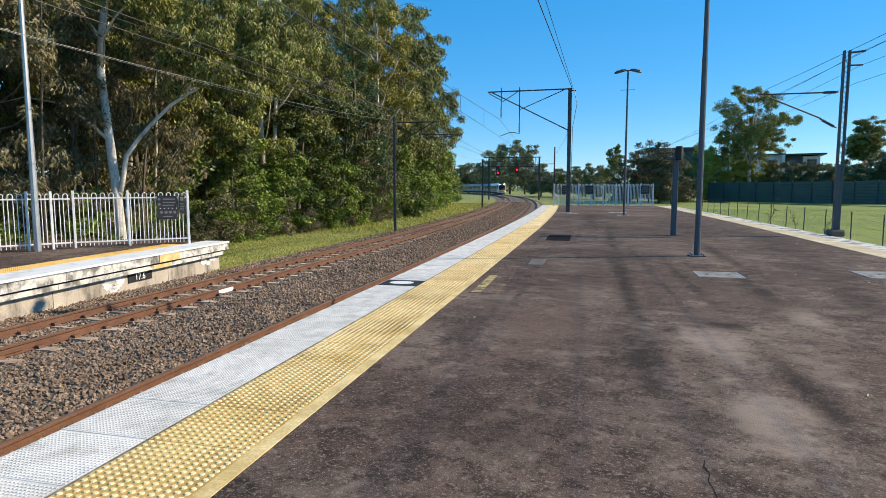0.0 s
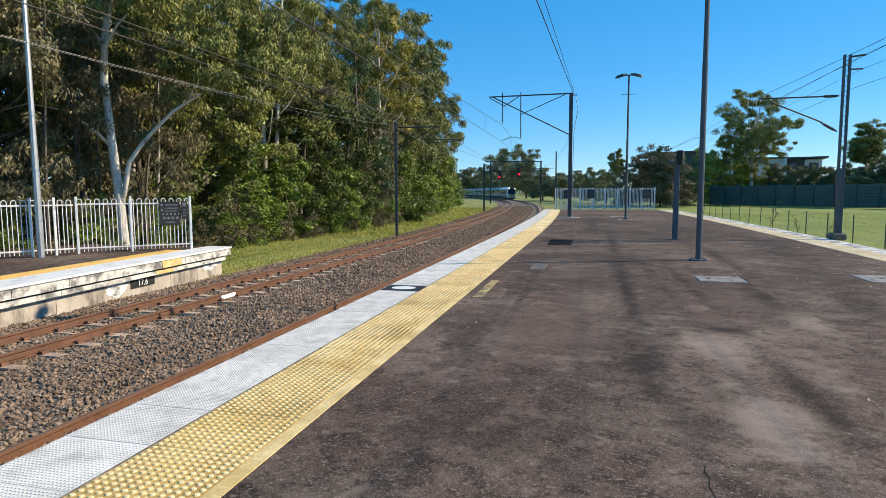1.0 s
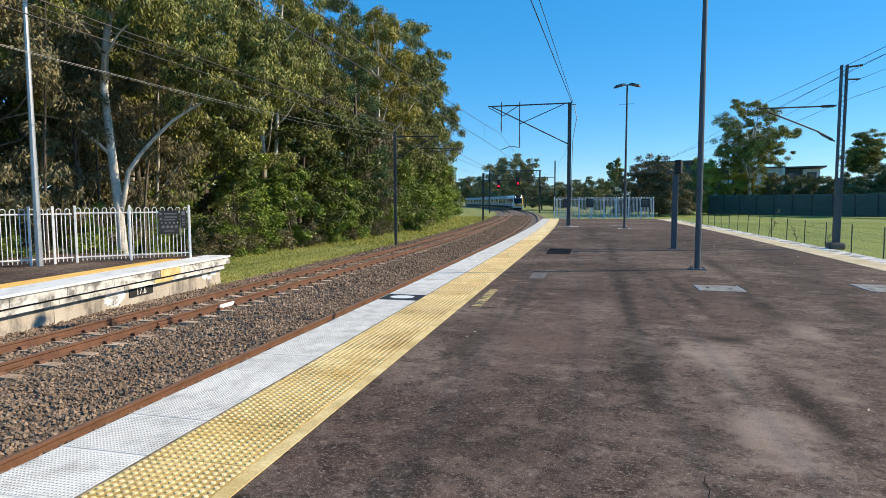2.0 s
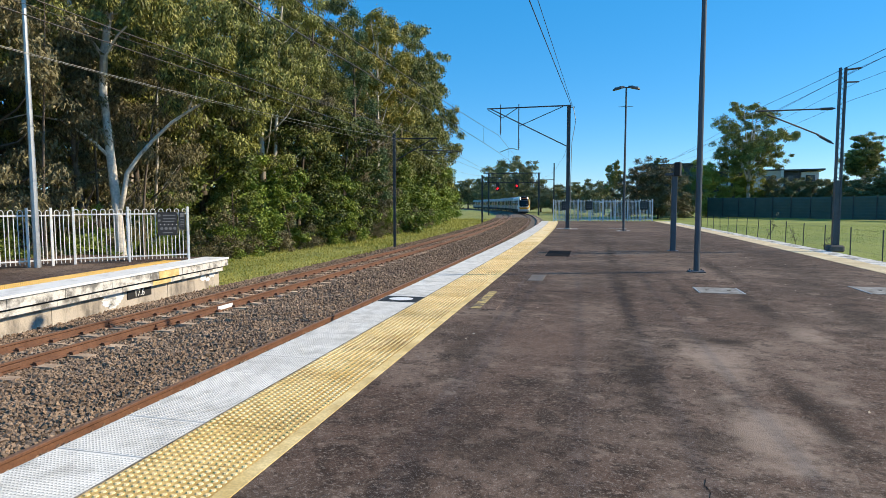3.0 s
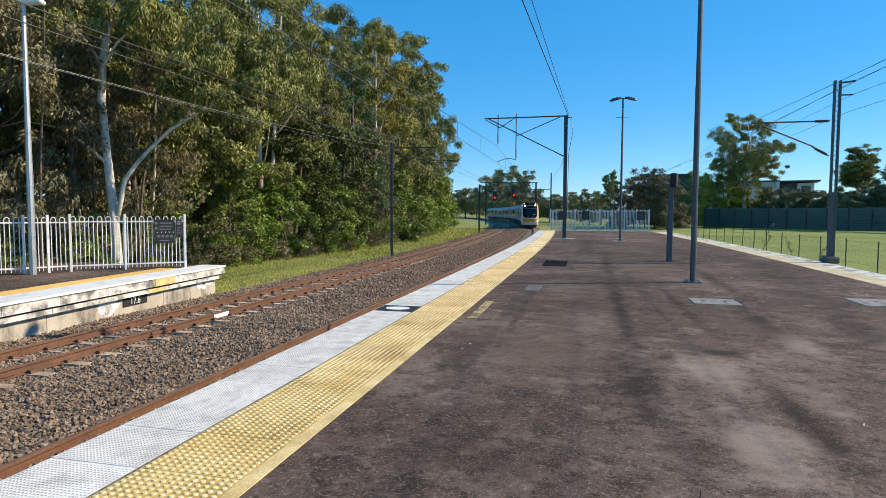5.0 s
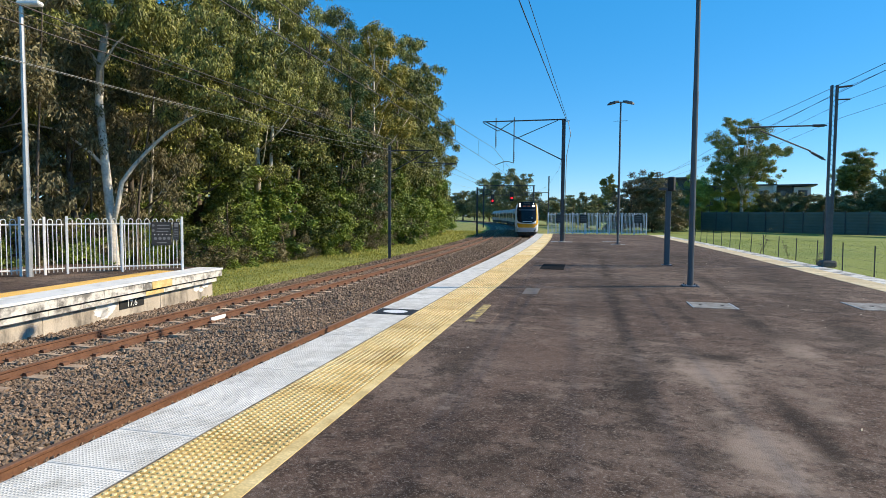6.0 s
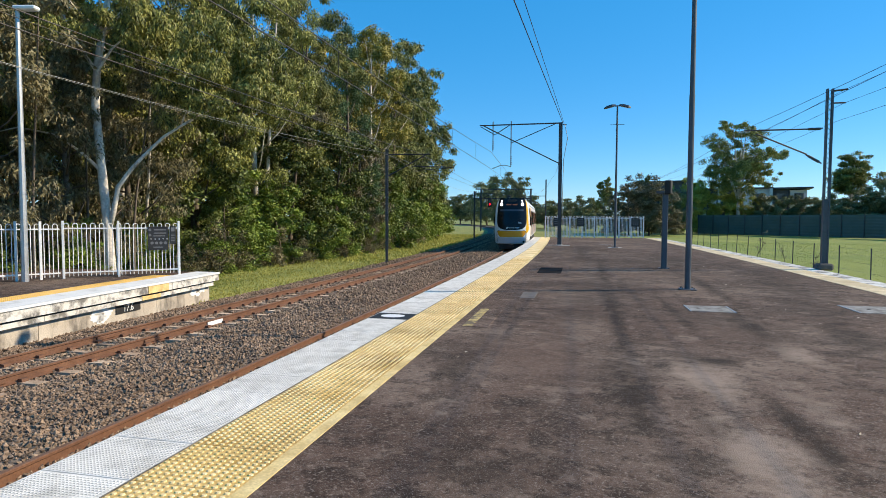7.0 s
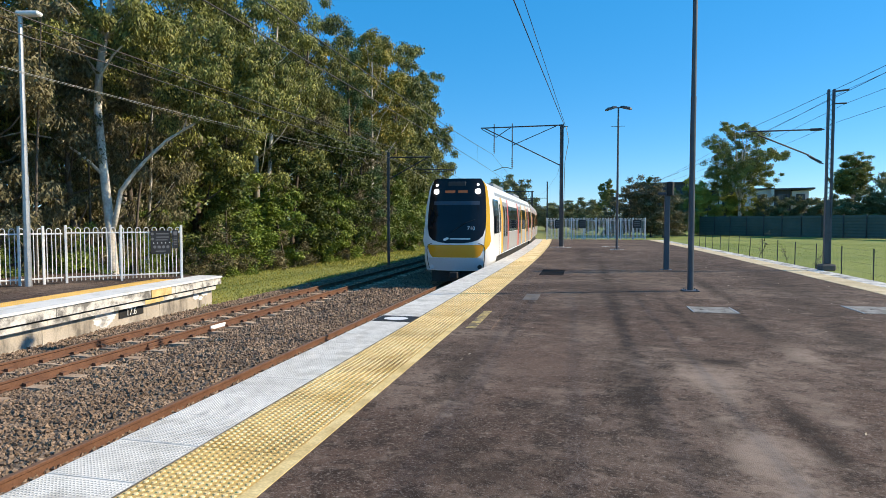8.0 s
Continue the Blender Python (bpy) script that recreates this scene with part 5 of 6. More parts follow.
def near_gum():
    """The white-barked gum behind the fence, with its long bowed limb."""
    rng = np.random.default_rng(77)
    top = thing("gum_tree", -16.3, 18.1, GROUND_Z, "tall gum tree with pale smooth bark and a long bowed limb", "tree", "gum trees of the wood", 13.6)
    bm = bmesh.new()
    tube(bm, [(0.05, 0, -0.3), (0.02, 0, 1.2), (-0.05, 0, 2.6), (-0.26, 0.05, 4.8), (-0.42, 0.1, 6.6), (-0.36, 0.15, 8.0), (-0.12, 0.2, 9.4), (0.2, 0.3, 11.5), (0.3, 0.3, 15)],
         [0.25, 0.18, 0.16, 0.145, 0.135, 0.125, 0.11, 0.08, 0.03], 10)
    part("trunk", bm, BARK_PALE, top, smooth=True)
    limbs = [[(0.03, 0, 2.3), (0.24, -0.05, 3.0), (0.42, -0.1, 3.75), (0.9, -0.15, 4.35), (1.35, -0.2, 4.8), (2.1, -0.2, 5.5), (2.7, -0.25, 5.85), (3.7, -0.3, 6.4), (4.5, -0.3, 6.65)],
             [(-0.22, 0, 4.3), (-0.62, -0.2, 4.8), (-0.95, -0.3, 5.1), (-1.65, -0.4, 5.55), (-2.75, -0.5, 5.75), (-3.8, -0.5, 5.5)],
             [(-0.42, 0.1, 6.8), (-0.1, -0.3, 7.7), (0.5, -0.5, 8.4), (1.4, -0.8, 9.0)], [(-0.36, 0.1, 7.8), (-0.9, -0.2, 8.8), (-1.5, -0.3, 10.2), (-1.8, -0.3, 11.8)],
             [(2.7, -0.25, 5.85), (3.2, -0.4, 6.9), (3.2, -0.5, 7.6)], [(-0.2, 0.2, 9.0), (0.6, 0.1, 9.9), (1.6, 0.2, 10.8), (2.2, 0.1, 12)]]
    radii = [0.10, 0.06, 0.07, 0.065, 0.03, 0.06]
    for pts, r in zip(limbs, radii):
        bm = bmesh.new()
        tube(bm, pts, [r * (1 - 0.75 * k / (len(pts) - 1)) for k in range(len(pts))], 8)
        part("limb", bm, BARK_PALE, top, smooth=True)
    centres = []
    for pts in limbs:
        for _ in range(14):
            k = rng.integers(len(pts) - 2, len(pts))
            centres.append(Vector(pts[k]) + Vector(rng.normal(0, 1, 3) * (0.8, 0.6, 0.5)) + Vector((0, 0.4, 0.7)))
    for _ in range(90):
        centres.append(Vector((rng.uniform(-4.2, 4.4), rng.uniform(-1.5, 3), rng.uniform(6.5, 15))))
    for _ in range(22):
        centres.append(Vector((rng.uniform(3.4, 6.0), rng.uniform(0.8, 2.0), rng.uniform(7.2, 9.4))))
    crown = new("crown", leaf_mesh("crown", leaf_cloud(rng, centres, [0.5 * rng.uniform(0.6, 1.2) for _ in centres], 420, 0.17, 0.05, 1.6), LEAF_GUM, True))
    crown.parent = top


def build_wood():
    g = "gum trees of the wood"
    gum_a = make_tree("gum_tree", "tall gum tree with drooping olive-green leaves", "tree", g, 17, 4.5, 3.4, 120, 420, 0.66, LEAF_GUM, BARK_DARK, 1, 1.3, 0.22, 0.072)
    gum_b = make_tree("gum_tree", "tall gum tree with drooping olive-green leaves", "tree", g, 16, 3.0, 3.7, 125, 420, 0.68, LEAF_GUM, BARK_PALE, 2, 1.3, 0.22, 0.072, stems=2)
    gum_g = make_tree("gum_tree", "tall gum tree with golden-green new leaves", "tree", g, 17, 8, 3.5, 100, 200, 0.68, LEAF_GOLD, BARK_PALE, 3, 1.0, 0.32, 0.12)
    gum_c = make_tree("gum_tree", "tall gum tree deeper in the wood", "tree", g, 16.5, 3.5, 3.6, 120, 150, 0.75, LEAF_GUM, BARK_DARK, 9, 1.3, 0.36, 0.13)
    dark = make_tree("understorey_tree", "dense dark green tree at the wood's edge", "tree", "understorey trees", 10, 0.8, 2.8, 100, 170, 0.62, LEAF_DARK, BARK_DARK, 4, 0.6, 0.30, 0.14)
    olive = make_tree("understorey_tree", "brownish olive tree with fine drooping twigs", "tree", "understorey trees", 10, 1.5, 2.7, 90, 190, 0.62, LEAF_GREY, BARK_DARK, 5, 1.6, 0.27, 0.065)
    pine = make_tree("pine_tree", "dark green conifer among the gum trees", "tree", "", 17, 3, 3.0, 110, 300, 0.6, LEAF_PINE, BARK_DARK, 6, 0.1, 0.26, 0.05, shape="cone")
    bush = make_tree("bush", "leafy bright green bush at the wood's edge", "bush", "bushes of the wood", 4.6, 0.2, 2.0, 66, 180, 0.5, LEAF_BUSH, BARK_DARK, 8, 0.3, 0.22, 0.11, 0.08, shape="dome")
    rng = random.Random(21)
    near_gum()
    # front of the wood, from behind the fence along the line to the far end
    front = [(-24, 14), (-22, 19), (-19.5, 23.5), (-18.7, 28), (-18.2, 33), (-17.8, 38.5), (-18.0, 44), (-18.6, 50), (-18.9, 57), (-19.3, 64), (-20.0, 72), (-21.2, 80), (-23.0, 88), (-25.6, 98), (-29.2, 108)]
    order = [gum_b, gum_a, gum_b, gum_a, gum_b, gum_a, pine, gum_g, gum_a, gum_c, gum_c, gum_c, gum_c, gum_c, gum_c]
    scale = [1.0, 1.05, 1.0, 1.05, 1.0, 0.95, 0.95, 1.05, 1.08, 1.12, 1.15, 1.15, 1.12, 1.05, 0.9]
    tall = [1.1, 1.1, 1.1, 1.1, 1.12, 1.12, 1.10, 1.04, 1.09, 1.15, 1.18, 1.18, 1.12, 1.05, 1.0]
    for (x, y), proto, s, up in zip(front, order, scale, tall):
        put(proto, x - (1.0 if proto not in (pine, gum_g) else -0.4), y, s, rng.uniform(0, 360), None, up)
    for i, (x, y) in enumerate(front):
        far_edge = i > 6                       # beyond the bend of the line sunlit bushes close the edge
        put(bush if far_edge else [dark, olive, dark, bush, dark, dark, olive][i], x + rng.uniform(-0.3, 0.6), y + 2.4, rng.uniform(0.85, 1.05) * (1.7 if far_edge else 1), rng.uniform(0, 360))
        put(bush if i % 3 else dark, x + 0.9, y - 0.5, rng.uniform(0.6, 1.0) * (1 if i % 3 else 0.5), rng.uniform(0, 360))
    # second and third rows
    for i, (x, y) in enumerate(front):
        put([gum_c, gum_g, gum_c][i % 3], x - 5.5 + rng.uniform(-1, 1), y + 3.5, rng.uniform(0.95, 1.15), rng.uniform(0, 360))
        if i % 2 == 0:
            put([dark, dark, olive][i % 3], x - 4.5, y + 1.0, rng.uniform(1.1, 1.35), rng.uniform(0, 360))
    # unseen trees added outside the bend, to darken what the train's side reflects
    for i, (x, y) in enumerate(((-37, 112), (-40, 124), (-43, 136), (-46, 148), (-49, 160), (-52, 173), (-56, 186), (-60, 200), (-65, 215), (-70, 230))):
        put(gum_c, x, y, rng.uniform(1.0, 1.15), rng.uniform(0, 360))
        put(dark, x + 3.0, y + 4, rng.uniform(0.8, 1.1), rng.uniform(0, 360))
    for x, y in ((-27, 8), (-30, 15), (-29, 22), (-27, 29), (-27, 37), (-33, 12)):
        put(dark, x, y, 1.5, rng.uniform(0, 360))
    for x, y in ((-21.5, 10.5), (-19.0, 14.2), (-18.2, 17.0), (-18.6, 20.4)):
        put(olive, x, y + 1.5, rng.uniform(0.8, 1.0), rng.uniform(0, 360))
        put(bush, x + 0.6, y + 0.8, rng.uniform(0.45, 0.6), rng.uniform(0, 360))
    slim = make_tree("sapling", "slender pale-stemmed young gum among the undergrowth", "tree", "slender young gums", 11, 6.0, 1.5, 26, 200, 0.5, LEAF_GUM, BARK_PALE, 31, 1.3, 0.24, 0.075, 0.075, lean=0.5)
    slim_dark = make_tree("sapling", "slender dark-stemmed young tree among the undergrowth", "tree", "slender young gums", 10, 5.5, 1.5, 24, 200, 0.5, LEAF_GREY, BARK_DARK, 32, 1.3, 0.24, 0.06, 0.065, lean=0.6)
    for i, (x, y) in enumerate(((-17.4, 12.6), (-18.6, 14.9), (-17.2, 16.0), (-17.9, 18.9), (-16.9, 20.2), (-18.6, 22.6), (-18.9, 25.3), (-18.6, 29.0), (-18.3, 34.8), (-18.4, 41.2))):
        put(slim if i % 4 == 1 else slim_dark, x, y, rng.uniform(0.85, 1.15), rng.uniform(0, 360))
    shrub = make_tree("shrub", "low scrubby shrub where the grass meets the wood", "shrub", "low shrubs", 1.5, 0.05, 0.8, 22, 130, 0.34, LEAF_BUSH, BARK_DARK, 41, 0.2, 0.15, 0.07, 0.03, shape="dome")
    shrub_dry = make_tree("shrub", "low dry yellowish shrub where the grass meets the wood", "shrub", "low shrubs", 1.3, 0.05, 0.8, 20, 130, 0.34, LEAF_GREY, BARK_DARK, 42, 0.2, 0.15, 0.05, 0.03, shape="dome")
    for i in range(34):
        y = 22.5 + i * 2.0 + rng.uniform(-0.6, 0.6)
        x = float(np.interp(y, [22, 31, 38, 48, 64, 86, 100], [-16.9, -16.2, -15.8, -16.0, -17.2, -21.0, -24.0])) + rng.uniform(-0.6, 0.5)
        put(shrub if rng.random() < 0.6 else shrub_dry, x, y, rng.uniform(0.6, 1.3), rng.uniform(0, 360))
    weed = make_tree("weed", "thin leggy weed by the wire fence", "weed", "weeds by the fence", 1.5, 0.4, 0.35, 8, 22, 0.2, LEAF_GREY, BARK_DARK, 43, 0.3, 0.12, 0.04, 0.012, shape="dome", stems=3)
    for x, y, k in ((13.1, 43.2, 0.7), (12.8, 37.3, 0.6)):
        put(weed, x, y, k, rng.uniform(0, 360))
    shrub.matrix_basis = pose(-17.2, 24.0, GROUND_Z)
    shrub_dry.matrix_basis = pose(-17.0, 27.1, GROUND_Z)
    weed.matrix_basis = pose(12.8, 48.0, GROUND_Z)
    slim.matrix_basis = pose(-18.9, 12.2, GROUND_Z)
    slim_dark.matrix_basis = pose(-19.6, 13.9, GROUND_Z)
    for p in (gum_a, gum_b, gum_c, gum_g, dark, olive, pine, bush):
        p.matrix_basis = pose(-46 - 4 * rng.random(), 30 + 60 * rng.random(), GROUND_Z)
    return gum_a, dark, bush, olive


def build_far_trees(dark, bush, olive):
    rng = random.Random(5)
    g = "trees beyond the field"
    big = airy_tree("large spreading eucalypt with an airy crown beyond the green fence", g, 21.2, 6.0, 8.2, 8, 8, 200, LEAF_GUM, 14, 0.34, 1.3)
    p = (30.6, 121.0)
    big.matrix_basis = pose(p[0] - 0.6, p[1] + 6, GROUND_Z, 0, 0, 30)
    slim = airy_tree("slim eucalypt with a small airy crown", g, 14, 5.5, 2.4, 5, 6, 170, LEAF_GUM, 15, 0.16, 0.85)
    mass = make_tree("broad_tree", "dark broad-crowned tree in the distance", "tree", g, 11, 2.2, 4.6, 100, 135, 1.0, LEAF_FAR, BARK_DARK, 16, 0.5, 0.58, 0.25, 0.25)
    lit = make_tree("broad_tree", "yellow-green rounded tree beyond the field, sunlight painted into its leaves", "tree", g, 11, 0.6, 4.0, 90, 170, 1.1, LEAF_LIT, BARK_DARK, 17, 0.5, 0.5, 0.24, 0.22)
    far = make_tree("broad_tree", "brownish dark tree beyond the platform end", "tree", g, 11, 1.0, 3.6, 80, 165, 1.0, LEAF_GREY, BARK_DARK, 18, 0.8, 0.5, 0.2, 0.2)
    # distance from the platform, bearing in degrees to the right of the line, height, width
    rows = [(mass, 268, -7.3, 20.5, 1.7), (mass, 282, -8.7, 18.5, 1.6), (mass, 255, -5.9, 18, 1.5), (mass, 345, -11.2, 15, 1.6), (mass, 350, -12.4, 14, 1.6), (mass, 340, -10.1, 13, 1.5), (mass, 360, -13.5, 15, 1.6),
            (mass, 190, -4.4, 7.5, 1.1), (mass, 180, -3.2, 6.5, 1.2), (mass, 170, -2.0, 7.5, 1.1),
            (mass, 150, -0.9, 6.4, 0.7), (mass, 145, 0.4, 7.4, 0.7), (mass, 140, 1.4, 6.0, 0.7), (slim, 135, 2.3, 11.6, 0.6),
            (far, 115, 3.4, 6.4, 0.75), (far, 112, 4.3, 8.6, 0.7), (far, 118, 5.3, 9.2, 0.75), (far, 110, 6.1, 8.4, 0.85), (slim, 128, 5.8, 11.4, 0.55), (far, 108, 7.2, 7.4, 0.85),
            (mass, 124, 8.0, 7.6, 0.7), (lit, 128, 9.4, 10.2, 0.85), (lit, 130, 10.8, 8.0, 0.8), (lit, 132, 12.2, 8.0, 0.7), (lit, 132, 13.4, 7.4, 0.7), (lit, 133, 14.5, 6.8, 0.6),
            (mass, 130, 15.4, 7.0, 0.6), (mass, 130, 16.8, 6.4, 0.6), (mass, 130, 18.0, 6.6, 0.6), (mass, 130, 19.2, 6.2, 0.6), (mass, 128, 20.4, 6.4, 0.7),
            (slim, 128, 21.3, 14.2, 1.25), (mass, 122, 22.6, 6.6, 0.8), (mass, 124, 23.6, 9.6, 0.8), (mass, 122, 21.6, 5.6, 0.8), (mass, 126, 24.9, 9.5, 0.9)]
    base_h = {mass: 11, lit: 11, far: 11, slim: 14}
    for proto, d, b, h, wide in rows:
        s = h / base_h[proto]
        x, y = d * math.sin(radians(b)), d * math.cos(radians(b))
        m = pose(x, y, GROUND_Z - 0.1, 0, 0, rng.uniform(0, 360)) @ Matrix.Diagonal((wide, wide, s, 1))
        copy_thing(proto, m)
    for k, pr in enumerate((slim, mass, lit, far)):
        pr.matrix_basis = pose(70 + 12 * k, 130 - 4 * k, GROUND_Z)
    # a far belt of woodland that closes the view all round
    verts, faces = [], []
    rg = np.random.default_rng(9)
    n = 16000
    ang = rg.uniform(0, math.tau, n)
    rad = rg.uniform(420, 520, n)
    z = rg.uniform(-1, 11, n) + 2.5 * np.sin(ang * 23) + 1.5 * np.sin(ang * 61)
    c = np.stack([rad * np.sin(ang), rad * np.cos(ang), z], 1)
    c = c[c[:, 2] > -1]
    v = leaf_cloud(rg, c, [2.2] * len(c), 5, 3.0, 2.0, 0.2)
    ob = new("distant_woodland", leaf_mesh("distant_woodland", v, LEAF_FAR))
    tagged(ob, "belt of dark trees along the horizon, haze painted into the leaf colour", "woodland", kind="stuff")


def build_grass():
    rg = np.random.default_rng(12)
    spots = []
    for s0, s1, x0, x1, per in ((16, 34, -17.6, -11.2, 130), (34, 60, -18.5, -11.4, 55), (60, 100, -21, -11.6, 16)):
        n = int((s1 - s0) * (x1 - x0) * per)
        x, s = rg.uniform(x0, x1, n), rg.uniform(s0, s1, n)
        y = s
        off = np.where(s > LINE_Y, (s - LINE_Y) ** 2 / (2 * RADIUS), 0)
        big = 1.0 + (s0 > 30) * 0.8 + (s0 > 55) * 1.2
        spots.append(np.stack([x - off, y, np.full(n, big)], 1))
    for y0, y1, x0, x1, per in ((17, 45, 9.5, 22, 60), (45, 80, 9, 34, 14)):
        n = int((y1 - y0) * (x1 - x0) * per)
        spots.append(np.stack([rg.uniform(x0, x1, n), rg.uniform(y0, y1, n), np.full(n, 0.75 if y0 < 40 else 1.4)], 1))
    for part_, (name, mat_, label) in enumerate((("verge_grass", BLADE, "tufts of dry green grass along the line"), ("field_grass", LEAF_FIELD, "short green grass of the field"))):
        sp = np.concatenate(spots[:3] if part_ == 0 else spots[3:])
        n = len(sp)
        h = (0.065 if part_ == 0 else 0.03) * sp[:, 2:] * rg.uniform(0.5, 1.6, (n, 1))
        w = 0.016 * sp[:, 2:] * rg.uniform(0.7, 1.5, (n, 1))
        p = np.concatenate([sp[:, :2], np.full((n, 1), GROUND_Z - 0.03)], 1)
        p[:, 2] += rg.uniform(-0.02, 0.06, n)
        a = rg.uniform(0, math.tau, n)
        b = np.stack([np.cos(a), np.sin(a), np.zeros(n)], 1)
        tip = p + np.concatenate([rg.normal(0, 0.45, (n, 2)) * h, h], 1)
        v = np.stack([p - b * w, p + b * w, p, tip], 1)
        tagged(new(name, leaf_mesh(name, v, mat_)), label, "grass", kind="stuff")


LEAF_FIELD = leafy("field_blades", (0.14, 0.20, 0.040), (0.27, 0.31, 0.08), 0.3, 0.7)
BRICK_GREY = shade("render_grey", (0.50, 0.50, 0.50), (0.60, 0.60, 0.59), 0.8, 0.3, 5, 0.1, 0.01, grain=0.08)
CHARCOAL = shade("charcoal_cladding", (0.045, 0.05, 0.06), (0.06, 0.065, 0.075), 0.6, 0.3, 5, 0.1, 0.01, grain=0.1)
TIMBER = shade("orange_timber_cladding", (0.30, 0.12, 0.04), (0.40, 0.17, 0.06), 0.6, 0.5, 6, 0.1, 0.01, grain=0.15)
PANE = shade("dark_window_glass", (0.02, 0.025, 0.03), (0.03, 0.035, 0.04), 0.08, 1, 5, 0, grain=0.05, spec=0.8)


def build_apartments():
    top = thing("apartment_building", 46.6, 182.4, GROUND_Z, "modern grey and charcoal apartment building with balconies and flat roofs", "building", "", -12.7)
    top.scale = (1, 1, 1.08)
    blocks = [(-30, -17.2, 0, 10, 12.9, CHARCOAL), (-17, -2.2, 1, 10, 10.3, CHARCOAL), (-2, 4.8, 0, 10, 10.6, BRICK_GREY), (5, 9.0, 0.6, 10, 10.4, CHARCOAL), (9.2, 13.2, 0.2, 10, 10.2, BRICK_GREY)]
    for x0, x1, y0, y1, h, mat_ in blocks:
        bm = bmesh.new()
        box(bm, x0, x1, y0, y1, 0, h)
        part("wall", bm, mat_, top)
    for x0, x1, z, y0 in ((-31, -16.6, 12.9, -1.0), (-17, 5.2, 10.6, -0.8), (4.6, 14.6, 10.45, -1.2)):
        bm = bmesh.new()
        box(bm, x0, x1, y0, 10.6, z, z + 0.35, 0, pose(0, 0, 0, 0, -0.3, 0))
        part("roof", bm, CHARCOAL, top)
    for z in (1.0, 4.2, 7.4):
        for x0, x1 in ((-28.5, -26.3), (-24.5, -22.2), (-20.5, -18.4), (-15.5, -13), (-11, -8.5), (-6.5, -4), (0.6, 2.6), (6.0, 8.2), (10.2, 12.4)):
            y0 = 1 if -17 < x0 < -2.2 else (0.6 if x0 == 6.0 else (0.2 if x0 > 9 else 0))
            bm = bmesh.new()
            box(bm, x0, x1, y0 - 0.06, y0 + 0.06, z, z + 2.0, 0.02)
            w = part("window", bm, GREY_POLE, top)
            bm = bmesh.new()
            box(bm, x0 + 0.1, (x0 + x1) / 2 - 0.05, y0 - 0.075, y0 - 0.05, z + 0.1, z + 1.9)
            box(bm, (x0 + x1) / 2 + 0.05, x1 - 0.1, y0 - 0.075, y0 - 0.05, z + 0.1, z + 1.9)
            part("pane", bm, PANE, w)
    for x0, x1, z, mat_ in ((-14, -9, 3.3, BRICK_GREY), (-14, -9, 6.5, BRICK_GREY), (4.9, 8.9, 6.5, CHARCOAL), (8.9, 14.4, 6.6, TIMBER), (-2.1, 2.5, 6.4, BRICK_GREY), (8.9, 14.4, 3.3, TIMBER)):
        bm = bmesh.new()
        box(bm, x0, x1, -1.4, 0.3, z, z + 0.25)
        box(bm, x0, x1, -1.4, -1.3, z + 0.25, z + 1.25)
        part("balcony", bm, mat_, top)
    for x in (-8.3, -1.6, 4.6):
        bm = bmesh.new()
        box(bm, x - 0.35, x + 0.35, -1.5, -0.9, 0, 10.6)
        part("pillar", bm, BRICK_GREY, top)

# ---- the train ----
T_WHITE = shade("train_white_paint", (0.78, 0.78, 0.78), (0.82, 0.82, 0.82), 0.28, 1, 20, 0, grain=0.03, local=True)
T_YELLOW = shade("train_yellow_paint", (0.86, 0.46, 0.012), (0.90, 0.50, 0.02), 0.3, 1, 20, 0, grain=0.03, local=True)
T_AMBER = shade("train_amber_band", (0.80, 0.31, 0.006), (0.84, 0.34, 0.008), 0.3, 1, 20, 0, grain=0.03, local=True)
T_RED = shade("train_red_paint", (0.62, 0.05, 0.02), (0.68, 0.07, 0.03), 0.3, 1, 20, 0, grain=0.03, local=True)
T_GREY = shade("train_grey_paint", (0.27, 0.275, 0.285), (0.32, 0.325, 0.335), 0.35, 1, 20, 0, grain=0.04, local=True)
T_SIDE = shade("train_silver_paint", (0.30, 0.30, 0.30), (0.34, 0.34, 0.34), 0.55, 1, 20, 0, grain=0.04, local=True, spec=0.2)
T_PALE = shade("train_pale_apron", (0.55, 0.58, 0.62), (0.60, 0.63, 0.67), 0.35, 1, 20, 0, grain=0.04, local=True)
T_BLACK = shade("train_black_mask", (0.010, 0.010, 0.012), (0.014, 0.014, 0.016), 0.15, 1, 20, 0, grain=0.05, local=True, spec=0.3)
T_GLASS = shade("train_tinted_glass", (0.008, 0.009, 0.012), (0.012, 0.013, 0.017), 0.06, 1, 20, 0, grain=0.05, local=True, spec=0.35)
# grey-blue that imitates the reflection along the windscreen's top
T_REFLECTION = shade("train_sun_visor", (0.045, 0.055, 0.075), (0.06, 0.07, 0.09), 0.3, 1, 20, 0, grain=0.05, local=True)
T_UNDER = shade("train_underframe", (0.02, 0.019, 0.018), (0.04, 0.036, 0.032), 0.8, 2, 20, 0.3, 0.01, local=True)
T_LAMP = glow("train_headlight", (1.0, 0.97, 0.9), 14.0)
T_AMBER_TEXT = glow("destination_display", (0.45, 0.12, 0.03), 0.12)
CAR_LEN, HALF, FLOOR, ROOF = 24.2, 1.38, 0.55, 4.12


def half_width(z):
    """The body's half width at a height over the rail."""
    return float(np.interp(z, [0.45, 0.9, 1.3, 2.5, 3.25, 3.64, 3.89, 4.04, 4.12], [1.30, 1.36, 1.38, 1.38, 1.32, 1.24, 1.07, 0.77, 0.0]))


LEVELS = [0.55, 0.9, 1.15, 1.5, 1.95, 2.5, 2.95, 3.25, 3.45, 3.64, 3.79, 3.89, 3.98, 4.04, 4.09]


